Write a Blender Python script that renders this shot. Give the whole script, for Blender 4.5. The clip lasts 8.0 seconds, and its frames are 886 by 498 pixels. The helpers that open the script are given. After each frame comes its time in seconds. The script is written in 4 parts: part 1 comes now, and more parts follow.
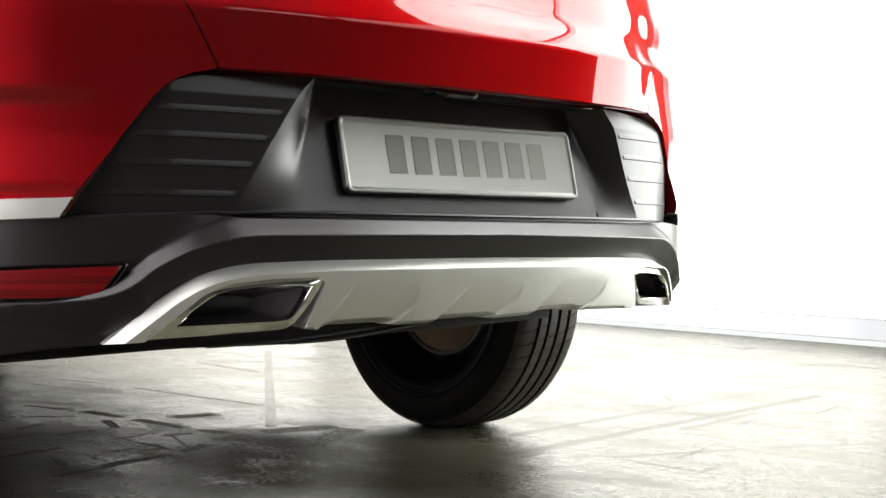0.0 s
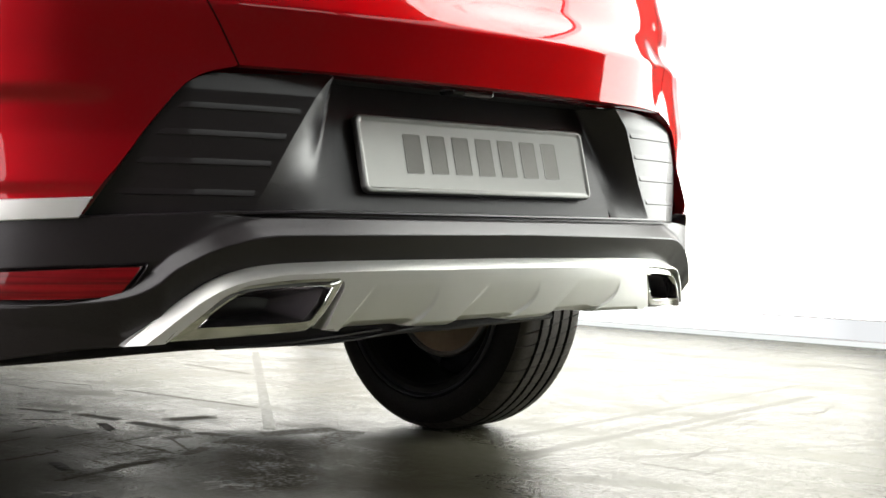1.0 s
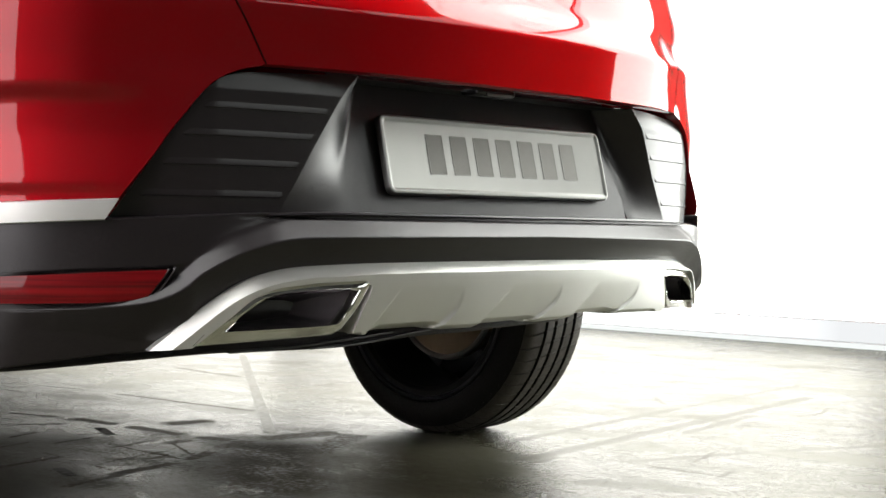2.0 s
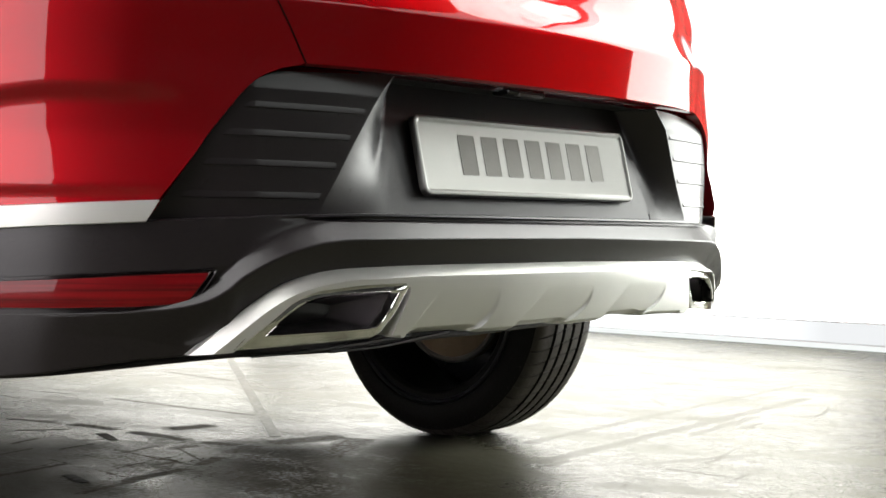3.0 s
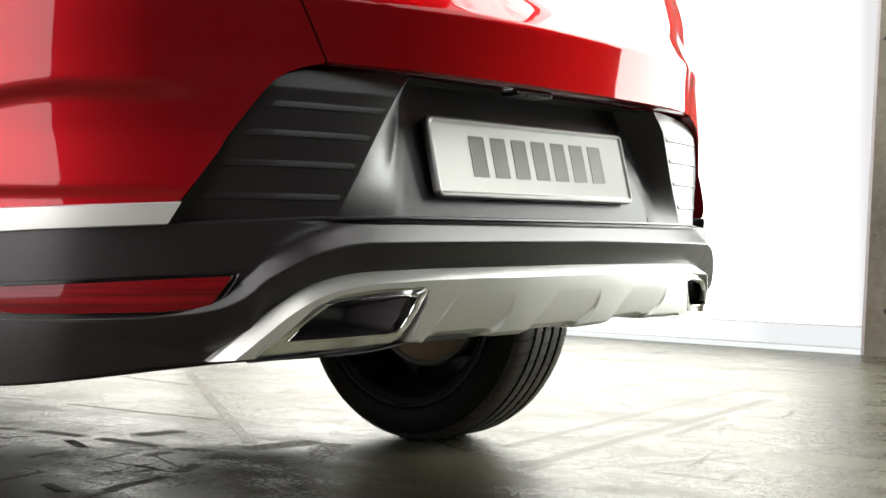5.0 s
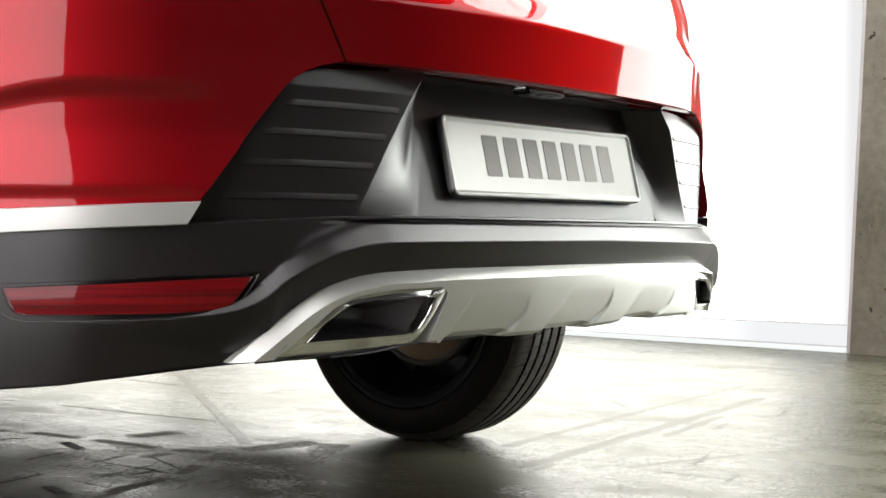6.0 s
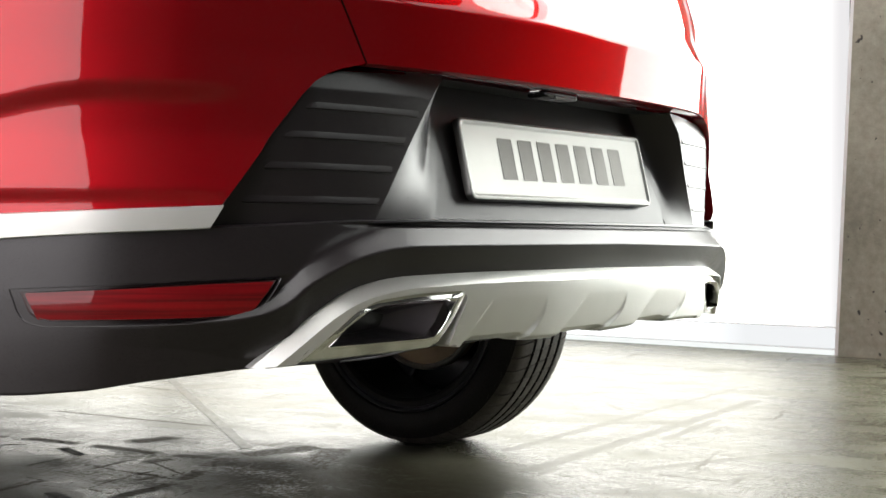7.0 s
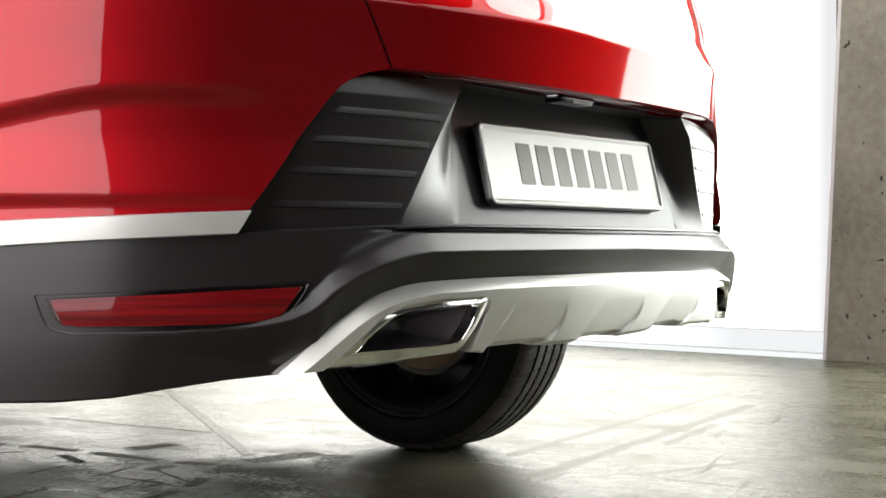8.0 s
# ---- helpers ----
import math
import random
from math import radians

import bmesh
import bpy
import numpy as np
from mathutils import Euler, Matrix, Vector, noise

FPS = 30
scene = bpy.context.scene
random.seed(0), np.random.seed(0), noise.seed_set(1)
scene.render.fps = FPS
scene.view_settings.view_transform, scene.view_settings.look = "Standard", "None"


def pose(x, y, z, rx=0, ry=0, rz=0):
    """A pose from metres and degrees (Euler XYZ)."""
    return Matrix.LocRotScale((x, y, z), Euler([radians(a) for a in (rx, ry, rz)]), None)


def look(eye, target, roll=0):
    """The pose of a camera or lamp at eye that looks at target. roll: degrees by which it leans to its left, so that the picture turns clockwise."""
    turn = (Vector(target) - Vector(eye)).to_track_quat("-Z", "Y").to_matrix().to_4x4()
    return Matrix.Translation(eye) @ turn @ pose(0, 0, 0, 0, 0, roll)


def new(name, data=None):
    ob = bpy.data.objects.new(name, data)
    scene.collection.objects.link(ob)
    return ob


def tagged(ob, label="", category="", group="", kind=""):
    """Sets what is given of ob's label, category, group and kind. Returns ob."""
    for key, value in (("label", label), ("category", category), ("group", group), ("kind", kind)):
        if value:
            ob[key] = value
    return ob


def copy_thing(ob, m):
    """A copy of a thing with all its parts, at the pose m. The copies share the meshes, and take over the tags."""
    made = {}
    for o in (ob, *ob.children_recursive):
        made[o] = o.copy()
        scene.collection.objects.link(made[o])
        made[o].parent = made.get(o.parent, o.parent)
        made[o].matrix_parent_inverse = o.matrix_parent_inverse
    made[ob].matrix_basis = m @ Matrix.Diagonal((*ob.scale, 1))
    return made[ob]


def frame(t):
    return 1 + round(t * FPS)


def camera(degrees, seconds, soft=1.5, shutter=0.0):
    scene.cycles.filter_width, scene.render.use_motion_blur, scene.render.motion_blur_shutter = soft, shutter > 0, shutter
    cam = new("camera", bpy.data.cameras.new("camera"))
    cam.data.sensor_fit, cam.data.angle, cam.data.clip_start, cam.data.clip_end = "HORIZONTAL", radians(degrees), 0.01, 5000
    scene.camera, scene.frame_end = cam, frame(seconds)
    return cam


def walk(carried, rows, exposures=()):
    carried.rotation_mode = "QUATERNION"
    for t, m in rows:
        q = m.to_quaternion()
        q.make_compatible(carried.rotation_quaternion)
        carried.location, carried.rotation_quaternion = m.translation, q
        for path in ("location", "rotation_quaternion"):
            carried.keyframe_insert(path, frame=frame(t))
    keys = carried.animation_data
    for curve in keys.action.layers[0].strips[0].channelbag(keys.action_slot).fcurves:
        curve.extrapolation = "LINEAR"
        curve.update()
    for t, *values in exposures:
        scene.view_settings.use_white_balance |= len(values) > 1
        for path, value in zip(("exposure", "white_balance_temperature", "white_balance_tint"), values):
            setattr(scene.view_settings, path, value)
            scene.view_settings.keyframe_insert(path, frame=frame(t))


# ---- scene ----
cam = camera(34.3, 8.0)
PATH = [
    (0, (-1.656, -1.624, 0.476), (-0.256, -0.195, 0.451), 0.6),
    (0.5, (-1.673, -1.593, 0.474), (-0.261, -0.177, 0.45), 0.6),
    (1, (-1.692, -1.556, 0.474), (-0.262, -0.157, 0.451), 0.6),
    (1.5, (-1.709, -1.519, 0.474), (-0.264, -0.137, 0.452), 0.6),
    (3, (-1.785, -1.378, 0.472), (-0.287, -0.054, 0.455), 0.4),
    (3.5, (-1.807, -1.336, 0.471), (-0.289, -0.034, 0.456), 0.4),
    (4, (-1.824, -1.298, 0.473), (-0.282, -0.025, 0.459), 0.4),
    (4.5, (-1.835, -1.276, 0.473), (-0.277, -0.022, 0.459), 0.4),
    (6, (-1.873, -1.197, 0.474), (-0.278, 0.01, 0.458), 0.3),
    (6.5, (-1.886, -1.173, 0.474), (-0.283, 0.022, 0.459), 0.2),
    (7, (-1.901, -1.145, 0.474), (-0.286, 0.034, 0.463), 0.2),
    (7.5, (-1.917, -1.118, 0.474), (-0.291, 0.046, 0.465), 0.2),
    (8, (-1.932, -1.087, 0.474), (-0.296, 0.062, 0.47), 0.1),
]
walk(cam, [(t, look(eye, target, roll)) for t, eye, target, roll in PATH])

# ---- light and world ----
world = bpy.data.worlds.new("world")
scene.world = world
world.use_nodes = True
world.node_tree.nodes["Background"].inputs[0].default_value = (0.02, 0.021, 0.022, 1)
world.node_tree.nodes["Background"].inputs[1].default_value = 1.0
BAY_TOP = 3.52
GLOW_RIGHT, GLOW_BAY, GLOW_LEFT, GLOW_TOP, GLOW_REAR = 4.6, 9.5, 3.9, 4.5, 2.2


# ---- materials ----
def mat(name):
    m = bpy.data.materials.new(name)
    m.use_nodes = True
    nt = m.node_tree
    return m, nt, nt.nodes["Principled BSDF"]


def node(nt, kind, **values):
    n = nt.nodes.new(kind)
    for k, v in values.items():
        if k in n.inputs:
            n.inputs[k].default_value = v
    return n


def noise_at(nt, scale, detail=4.0, stretch=None, rough=0.5, turn=0.0):
    tc = nt.nodes.new("ShaderNodeTexCoord")
    mp = nt.nodes.new("ShaderNodeMapping")
    if stretch:
        mp.inputs["Scale"].default_value = stretch
    mp.inputs["Rotation"].default_value = (0, 0, turn)
    nt.links.new(tc.outputs["Object"], mp.inputs["Vector"])
    nz = node(nt, "ShaderNodeTexNoise", Scale=scale, Detail=detail, Roughness=rough)
    nt.links.new(mp.outputs["Vector"], nz.inputs["Vector"])
    return nz.outputs["Fac"]


def streak_at(nt, angle, scale, long, across, detail=4.0):
    """Noise drawn out along a direction on the ground, in degrees from x."""
    tc = nt.nodes.new("ShaderNodeTexCoord")
    mp = nt.nodes.new("ShaderNodeMapping")
    mp.vector_type = "TEXTURE"
    mp.inputs["Rotation"].default_value = (0, 0, radians(angle))
    mp.inputs["Scale"].default_value = (long, across, 1)
    nt.links.new(tc.outputs["Object"], mp.inputs["Vector"])
    nz = node(nt, "ShaderNodeTexNoise", Scale=scale, Detail=detail, Roughness=0.6)
    nt.links.new(mp.outputs["Vector"], nz.inputs["Vector"])
    return nz.outputs["Fac"]


def ramp(nt, fac, stops):
    r = nt.nodes.new("ShaderNodeValToRGB")
    while len(r.color_ramp.elements) < len(stops):
        r.color_ramp.elements.new(0.5)
    for e, (p, c) in zip(r.color_ramp.elements, stops):
        e.position = p
        e.color = (c, c, c, 1) if isinstance(c, (int, float)) else (*c, 1)
    nt.links.new(fac, r.inputs[0])
    return r.outputs[0]


def maths(nt, op, a, b=None, c=None, clamp=False):
    n = nt.nodes.new("ShaderNodeMath")
    n.operation = op
    n.use_clamp = clamp
    for i, v in enumerate((a, b, c)):
        if v is None:
            continue
        if isinstance(v, (int, float)):
            n.inputs[i].default_value = v
        else:
            nt.links.new(v, n.inputs[i])
    return n.outputs[0]


def mix(nt, fac, a, b):
    n = nt.nodes.new("ShaderNodeMix")
    n.data_type = "RGBA"
    for i, v in ((0, fac), (6, a), (7, b)):
        if isinstance(v, (int, float)):
            n.inputs[i].default_value = v if i == 0 else (v, v, v, 1)
        elif isinstance(v, tuple):
            n.inputs[i].default_value = (*v, 1)
        else:
            nt.links.new(v, n.inputs[i])
    return n.outputs[2]


def bump(nt, bsdf, fac, strength, distance):
    b = node(nt, "ShaderNodeBump", Strength=strength, Distance=distance)
    nt.links.new(fac, b.inputs["Height"])
    nt.links.new(b.outputs[0], bsdf.inputs["Normal"])


def plain(name, colour, rough, metal=0.0, coat=0.0, vary=0.12, grain=300.0, relief=0.0, stretch=None, ior=1.5):
    m, nt, b = mat(name)
    b.inputs["Metallic"].default_value = metal
    b.inputs["Coat Weight"].default_value = coat
    b.inputs["Coat Roughness"].default_value = 0.03
    b.inputs["IOR"].default_value = ior
    big = noise_at(nt, 6.0, 3.0)
    lo = tuple(c * (1 - vary) for c in colour)
    hi = tuple(min(1, c * (1 + vary)) for c in colour)
    nt.links.new(ramp(nt, big, [(0.3, lo), (0.7, hi)]), b.inputs["Base Color"])
    fine = noise_at(nt, grain, 2.0, stretch)
    nt.links.new(ramp(nt, fine, [(0.3, max(0.02, rough * (1 - vary))), (0.7, rough * (1 + vary))]), b.inputs["Roughness"])
    if relief:
        bump(nt, b, fine, relief, 0.0006)
    return m


RED = plain("red_paint", (0.315, 0.0035, 0.008), 0.45, metal=0.7, coat=1.0, vary=0.05, grain=900)
RED.node_tree.nodes["Principled BSDF"].inputs["Specular IOR Level"].default_value = 0.0
RED.node_tree.nodes["Principled BSDF"].inputs["Coat IOR"].default_value = 1.47
RED.node_tree.nodes["Principled BSDF"].inputs["Specular Tint"].default_value = (0.9, 0.03, 0.06, 1)
BLACK = plain("black_plastic", (0.0150, 0.0120, 0.0131), 0.30, vary=0.12, grain=1400, relief=0.10, ior=1.52)
GLOSS = plain("dark_gloss_plastic", (0.012, 0.012, 0.013), 0.18, vary=0.1)
SATIN = plain("satin_silver", (0.70, 0.70, 0.665), 0.34, metal=0.55, vary=0.07, grain=120, relief=0.05, stretch=(1, 1, 14))
PLATE = plain("brushed_aluminium", (0.205, 0.205, 0.194), 0.37, metal=0.9, vary=0.05, grain=160, stretch=(0.05, 1, 6), relief=0.10)
CUT = plain("milled_aluminium", (0.145, 0.141, 0.130), 0.5, metal=0.7, vary=0.06)
CHROME = plain("chrome", (0.80, 0.80, 0.78), 0.09, metal=1.0, vary=0.04)
PIPE = plain("sooty_pipe", (0.13, 0.118, 0.128), 0.45, metal=0.6, vary=0.25, grain=40)
RUBBER = plain("tyre_rubber", (0.012, 0.011, 0.0105), 0.6, vary=0.25, grain=220, relief=0.2)
RUBBER.node_tree.nodes["Principled BSDF"].inputs["Specular IOR Level"].default_value = 0.2
TREAD = plain("tread_rubber", (0.060, 0.053, 0.046), 0.6, vary=0.25, grain=160, relief=0.2)
DARK = plain("underbody_black", (0.012, 0.012, 0.012), 0.6, vary=0.2)
RIM = plain("dark_alloy", (0.10, 0.10, 0.108), 0.38, metal=0.7, vary=0.1)
DISC = plain("brake_dust_steel", (0.25, 0.185, 0.115), 0.55, metal=0.5, vary=0.25, grain=60)
STEEL = plain("bare_steel", (0.38, 0.36, 0.33), 0.45, metal=0.6, vary=0.15)
GLASS = plain("tinted_glass", (0.01, 0.01, 0.011), 0.05, coat=1.0, vary=0.05)
SEAM = plain("gap_strip", (0.004, 0.003, 0.003), 0.9, vary=0.1)
SEAM.node_tree.nodes["Principled BSDF"].inputs["Specular IOR Level"].default_value = 0.05
WHITE = plain("white_paint", (0.78, 0.79, 0.80), 0.55, vary=0.03, grain=60, relief=0.05)
SEAMGREY = plain("seam_grey", (0.80, 0.81, 0.81), 0.7, vary=0.1)
LENSRIM = plain("lens_edge", (0.055, 0.035, 0.036), 0.2, vary=0.1)
LAMPGLASS = plain("lamp_glass", (0.16, 0.16, 0.165), 0.15, vary=0.08)


def lens_material():
    m, nt, b = mat("red_lens")
    streak = noise_at(nt, 9.0, 3.0, (0.6, 0.6, 22.0))
    nt.links.new(ramp(nt, streak, [(0.3, (0.095, 0.001, 0.002)), (0.7, (0.23, 0.002, 0.005))]), b.inputs["Base Color"])
    b.inputs["Roughness"].default_value = 0.5
    b.inputs["Specular IOR Level"].default_value = 0.1
    b.inputs["Coat Weight"].default_value = 0.6
    b.inputs["Coat Roughness"].default_value = 0.02
    return m


LENS = lens_material()


def concrete_wall(name, dark, light):
    m, nt, b = mat(name)
    big = noise_at(nt, 1.1, 5.0, None, 0.6)
    fine = noise_at(nt, 26.0, 5.0, None, 0.65)
    pits = noise_at(nt, 34.0, 1.0)
    v = maths(nt, "ADD", maths(nt, "MULTIPLY", big, 0.6), maths(nt, "MULTIPLY", fine, 0.4))
    col = ramp(nt, v, [(0.32, dark), (0.68, light)])
    hole = ramp(nt, pits, [(0.25, 1.0), (0.285, 0.0)])
    nt.links.new(mix(nt, hole, col, (0.05, 0.048, 0.045)), b.inputs["Base Color"])
    b.inputs["Roughness"].default_value = 0.8
    bump(nt, b, maths(nt, "SUBTRACT", fine, hole), 0.5, 0.006)
    return m


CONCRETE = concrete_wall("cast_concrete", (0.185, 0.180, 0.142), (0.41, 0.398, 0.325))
# darkened copy for unseen walls and ceiling, to keep the car's reflections dark
DARKENED = concrete_wall("darkened_concrete", (0.05, 0.05, 0.047), (0.09, 0.088, 0.083))


def line_mask(nt, sep, p, q, half, soft=0.5, ends=40.0):
    """1 within half metres of the line from p to q on the ground."""
    dx, dy = q[0] - p[0], q[1] - p[1]
    n = math.hypot(dx, dy)
    dx, dy = dx / n, dy / n
    along = maths(nt, "ADD", maths(nt, "MULTIPLY", sep[0], dx), maths(nt, "MULTIPLY_ADD", sep[1], dy, -(p[0] * dx + p[1] * dy)))
    across = maths(nt, "ADD", maths(nt, "MULTIPLY", sep[0], -dy), maths(nt, "MULTIPLY_ADD", sep[1], dx, p[0] * dy - p[1] * dx))
    a = maths(nt, "SUBTRACT", 1.0, maths(nt, "DIVIDE", maths(nt, "ABSOLUTE", across), half), clamp=True)
    a = maths(nt, "MULTIPLY", a, 1.0 / soft, clamp=True)
    mid = maths(nt, "ABSOLUTE", maths(nt, "SUBTRACT", along, n / 2))
    e = maths(nt, "MULTIPLY", maths(nt, "SUBTRACT", n / 2, mid), ends, clamp=True)
    return maths(nt, "MULTIPLY", a, e)


def floor_material():
    m, nt, b = mat("worn_concrete_floor")
    tc = nt.nodes.new("ShaderNodeTexCoord")
    wob = node(nt, "ShaderNodeTexNoise", Scale=8.0, Detail=9.0, Roughness=0.66)
    nt.links.new(tc.outputs["Object"], wob.inputs["Vector"])
    add = nt.nodes.new("ShaderNodeVectorMath")
    add.operation = "MULTIPLY_ADD"
    nt.links.new(wob.outputs["Color"], add.inputs[0])
    add.inputs[1].default_value = (0.022, 0.022, 0)
    nt.links.new(tc.outputs["Object"], add.inputs[2])
    off = nt.nodes.new("ShaderNodeVectorMath")
    off.operation = "SUBTRACT"
    nt.links.new(add.outputs[0], off.inputs[0])
    off.inputs[1].default_value = (0.011, 0.011, 0)
    sp = nt.nodes.new("ShaderNodeSeparateXYZ")
    nt.links.new(off.outputs[0], sp.inputs[0])
    sep = (sp.outputs[0], sp.outputs[1])
    big = noise_at(nt, 1.3, 5.0, None, 0.55)
    mid = noise_at(nt, 5.0, 6.0, (1, 0.6, 1), 0.58, 0.5)
    scuff = noise_at(nt, 9.0, 9.0, (0.35, 1.6, 1), 0.70, 0.25)
    scuff2 = noise_at(nt, 8.0, 9.0, (1.7, 0.36, 1), 0.70, 0.08)
    fine = noise_at(nt, 80.0, 7.0, None, 0.75)
    speck = noise_at(nt, 240.0, 3.0, None, 0.6)
    crisp = ramp(nt, fine, [(0.42, 0.0), (0.58, 1.0)])
    clot = ramp(nt, noise_at(nt, 30.0, 6.0, (1, 0.7, 1), 0.70, 0.4), [(0.40, 0.0), (0.60, 1.0)])
    grit = maths(nt, "MULTIPLY_ADD", crisp, 0.22, -0.11)
    v = maths(nt, "ADD", maths(nt, "MULTIPLY", big, 0.30), maths(nt, "ADD", maths(nt, "MULTIPLY", mid, 0.45), maths(nt, "MULTIPLY", fine, 0.25)))
    col = ramp(nt, v, [(0.38, (0.046, 0.042, 0.026)), (0.50, (0.102, 0.100, 0.070)), (0.62, (0.176, 0.176, 0.132))])
    # one dirty patch with gritty, broken edges, also painting shade under the car's tail
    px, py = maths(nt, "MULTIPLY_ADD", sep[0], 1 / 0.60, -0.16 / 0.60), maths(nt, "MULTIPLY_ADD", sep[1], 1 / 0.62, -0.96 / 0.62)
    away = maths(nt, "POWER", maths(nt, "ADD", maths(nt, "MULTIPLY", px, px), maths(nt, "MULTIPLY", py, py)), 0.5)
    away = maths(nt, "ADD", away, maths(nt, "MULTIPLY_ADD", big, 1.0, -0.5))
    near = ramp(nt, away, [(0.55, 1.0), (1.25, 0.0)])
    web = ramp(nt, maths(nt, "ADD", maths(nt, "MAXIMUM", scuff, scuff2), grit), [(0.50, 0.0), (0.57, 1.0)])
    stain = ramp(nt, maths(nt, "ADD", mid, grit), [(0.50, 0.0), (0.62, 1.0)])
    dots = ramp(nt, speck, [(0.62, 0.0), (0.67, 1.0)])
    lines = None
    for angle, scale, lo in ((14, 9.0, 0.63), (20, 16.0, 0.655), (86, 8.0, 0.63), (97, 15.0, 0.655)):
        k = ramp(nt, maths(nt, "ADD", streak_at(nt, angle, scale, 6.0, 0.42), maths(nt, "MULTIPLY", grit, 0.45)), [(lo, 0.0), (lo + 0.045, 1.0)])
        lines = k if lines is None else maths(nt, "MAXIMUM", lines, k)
    dirt_shade = maths(nt, "MULTIPLY", near, maths(nt, "MAXIMUM", maths(nt, "MAXIMUM", maths(nt, "MULTIPLY", web, 0.08), maths(nt, "MULTIPLY", lines, 0.9)), maths(nt, "MAXIMUM", maths(nt, "MULTIPLY", stain, 0.7), dots)))
    # elsewhere faint scuffs only
    faint = maths(nt, "MULTIPLY", maths(nt, "MAXIMUM", maths(nt, "MAXIMUM", maths(nt, "MULTIPLY", web, 0.18), lines), maths(nt, "MULTIPLY", stain, 0.5)), ramp(nt, big, [(0.42, 0.50), (0.58, 0.14)]))
    dirt_shade = maths(nt, "MAXIMUM", dirt_shade, faint)
    loss = maths(nt, "ADD", maths(nt, "MULTIPLY_ADD", crisp, -0.50, 0.50), maths(nt, "MULTIPLY_ADD", clot, -0.42, 0.42))
    broken = None
    for group, strength in ((MARKS, 1.0), (FAINT_MARKS, 0.31)):
        marks = None
        for p, q, half, amount in group:
            k = maths(nt, "MULTIPLY", line_mask(nt, sep, p, q, half * 0.95, 0.75, 24.0), amount)
            marks = k if marks is None else maths(nt, "MAXIMUM", marks, k)
        k = maths(nt, "SUBTRACT", maths(nt, "MULTIPLY", marks, 1.7), loss, clamp=True)
        k = maths(nt, "MULTIPLY", k, maths(nt, "MULTIPLY_ADD", crisp, 0.30 * strength, 0.66 * strength))
        broken = k if broken is None else maths(nt, "MAXIMUM", broken, k)
    dirt_shade = maths(nt, "MAXIMUM", dirt_shade, broken)
    # bands darkened and dulled for the shade and dark reflections near the tail
    for p, q, half, amount in SHADED:
        k = maths(nt, "MULTIPLY_ADD", maths(nt, "ADD", mid, grit), 4.0, -0.85, clamp=True)
        k = maths(nt, "MULTIPLY", k, maths(nt, "MULTIPLY", line_mask(nt, sep, p, q, half, 0.8, 5.0), amount))
        dirt_shade = maths(nt, "MAXIMUM", dirt_shade, k)
    nt.links.new(mix(nt, dirt_shade, col, (0.054, 0.043, 0.026)), b.inputs["Base Color"])
    rough = maths(nt, "ADD", ramp(nt, v, [(0.40, 0.20), (0.60, 0.32)]), maths(nt, "MULTIPLY", dirt_shade, 0.35))
    nt.links.new(rough, b.inputs["Roughness"])
    h = maths(nt, "ADD", maths(nt, "MULTIPLY", crisp, 0.20), maths(nt, "MULTIPLY", speck, 0.20))
    h = maths(nt, "SUBTRACT", maths(nt, "MULTIPLY_ADD", mid, 0.2, h), maths(nt, "MULTIPLY", dirt_shade, 0.40))
    bump(nt, b, h, 0.45, 0.0025)
    # polish is broken by pores, and gone under the dirt and painted shade
    pores = maths(nt, "ADD", maths(nt, "MULTIPLY", crisp, 0.5), maths(nt, "MULTIPLY", clot, 0.5))
    shine = maths(nt, "MULTIPLY", ramp(nt, pores, [(0.15, 0.046), (0.75, 0.115)]), maths(nt, "MULTIPLY_ADD", dirt_shade, -0.95, 1.0))
    nt.links.new(shine, b.inputs["Specular IOR Level"])
    b.inputs["Specular Tint"].default_value = (1.0, 0.98, 0.88, 1)
    return m


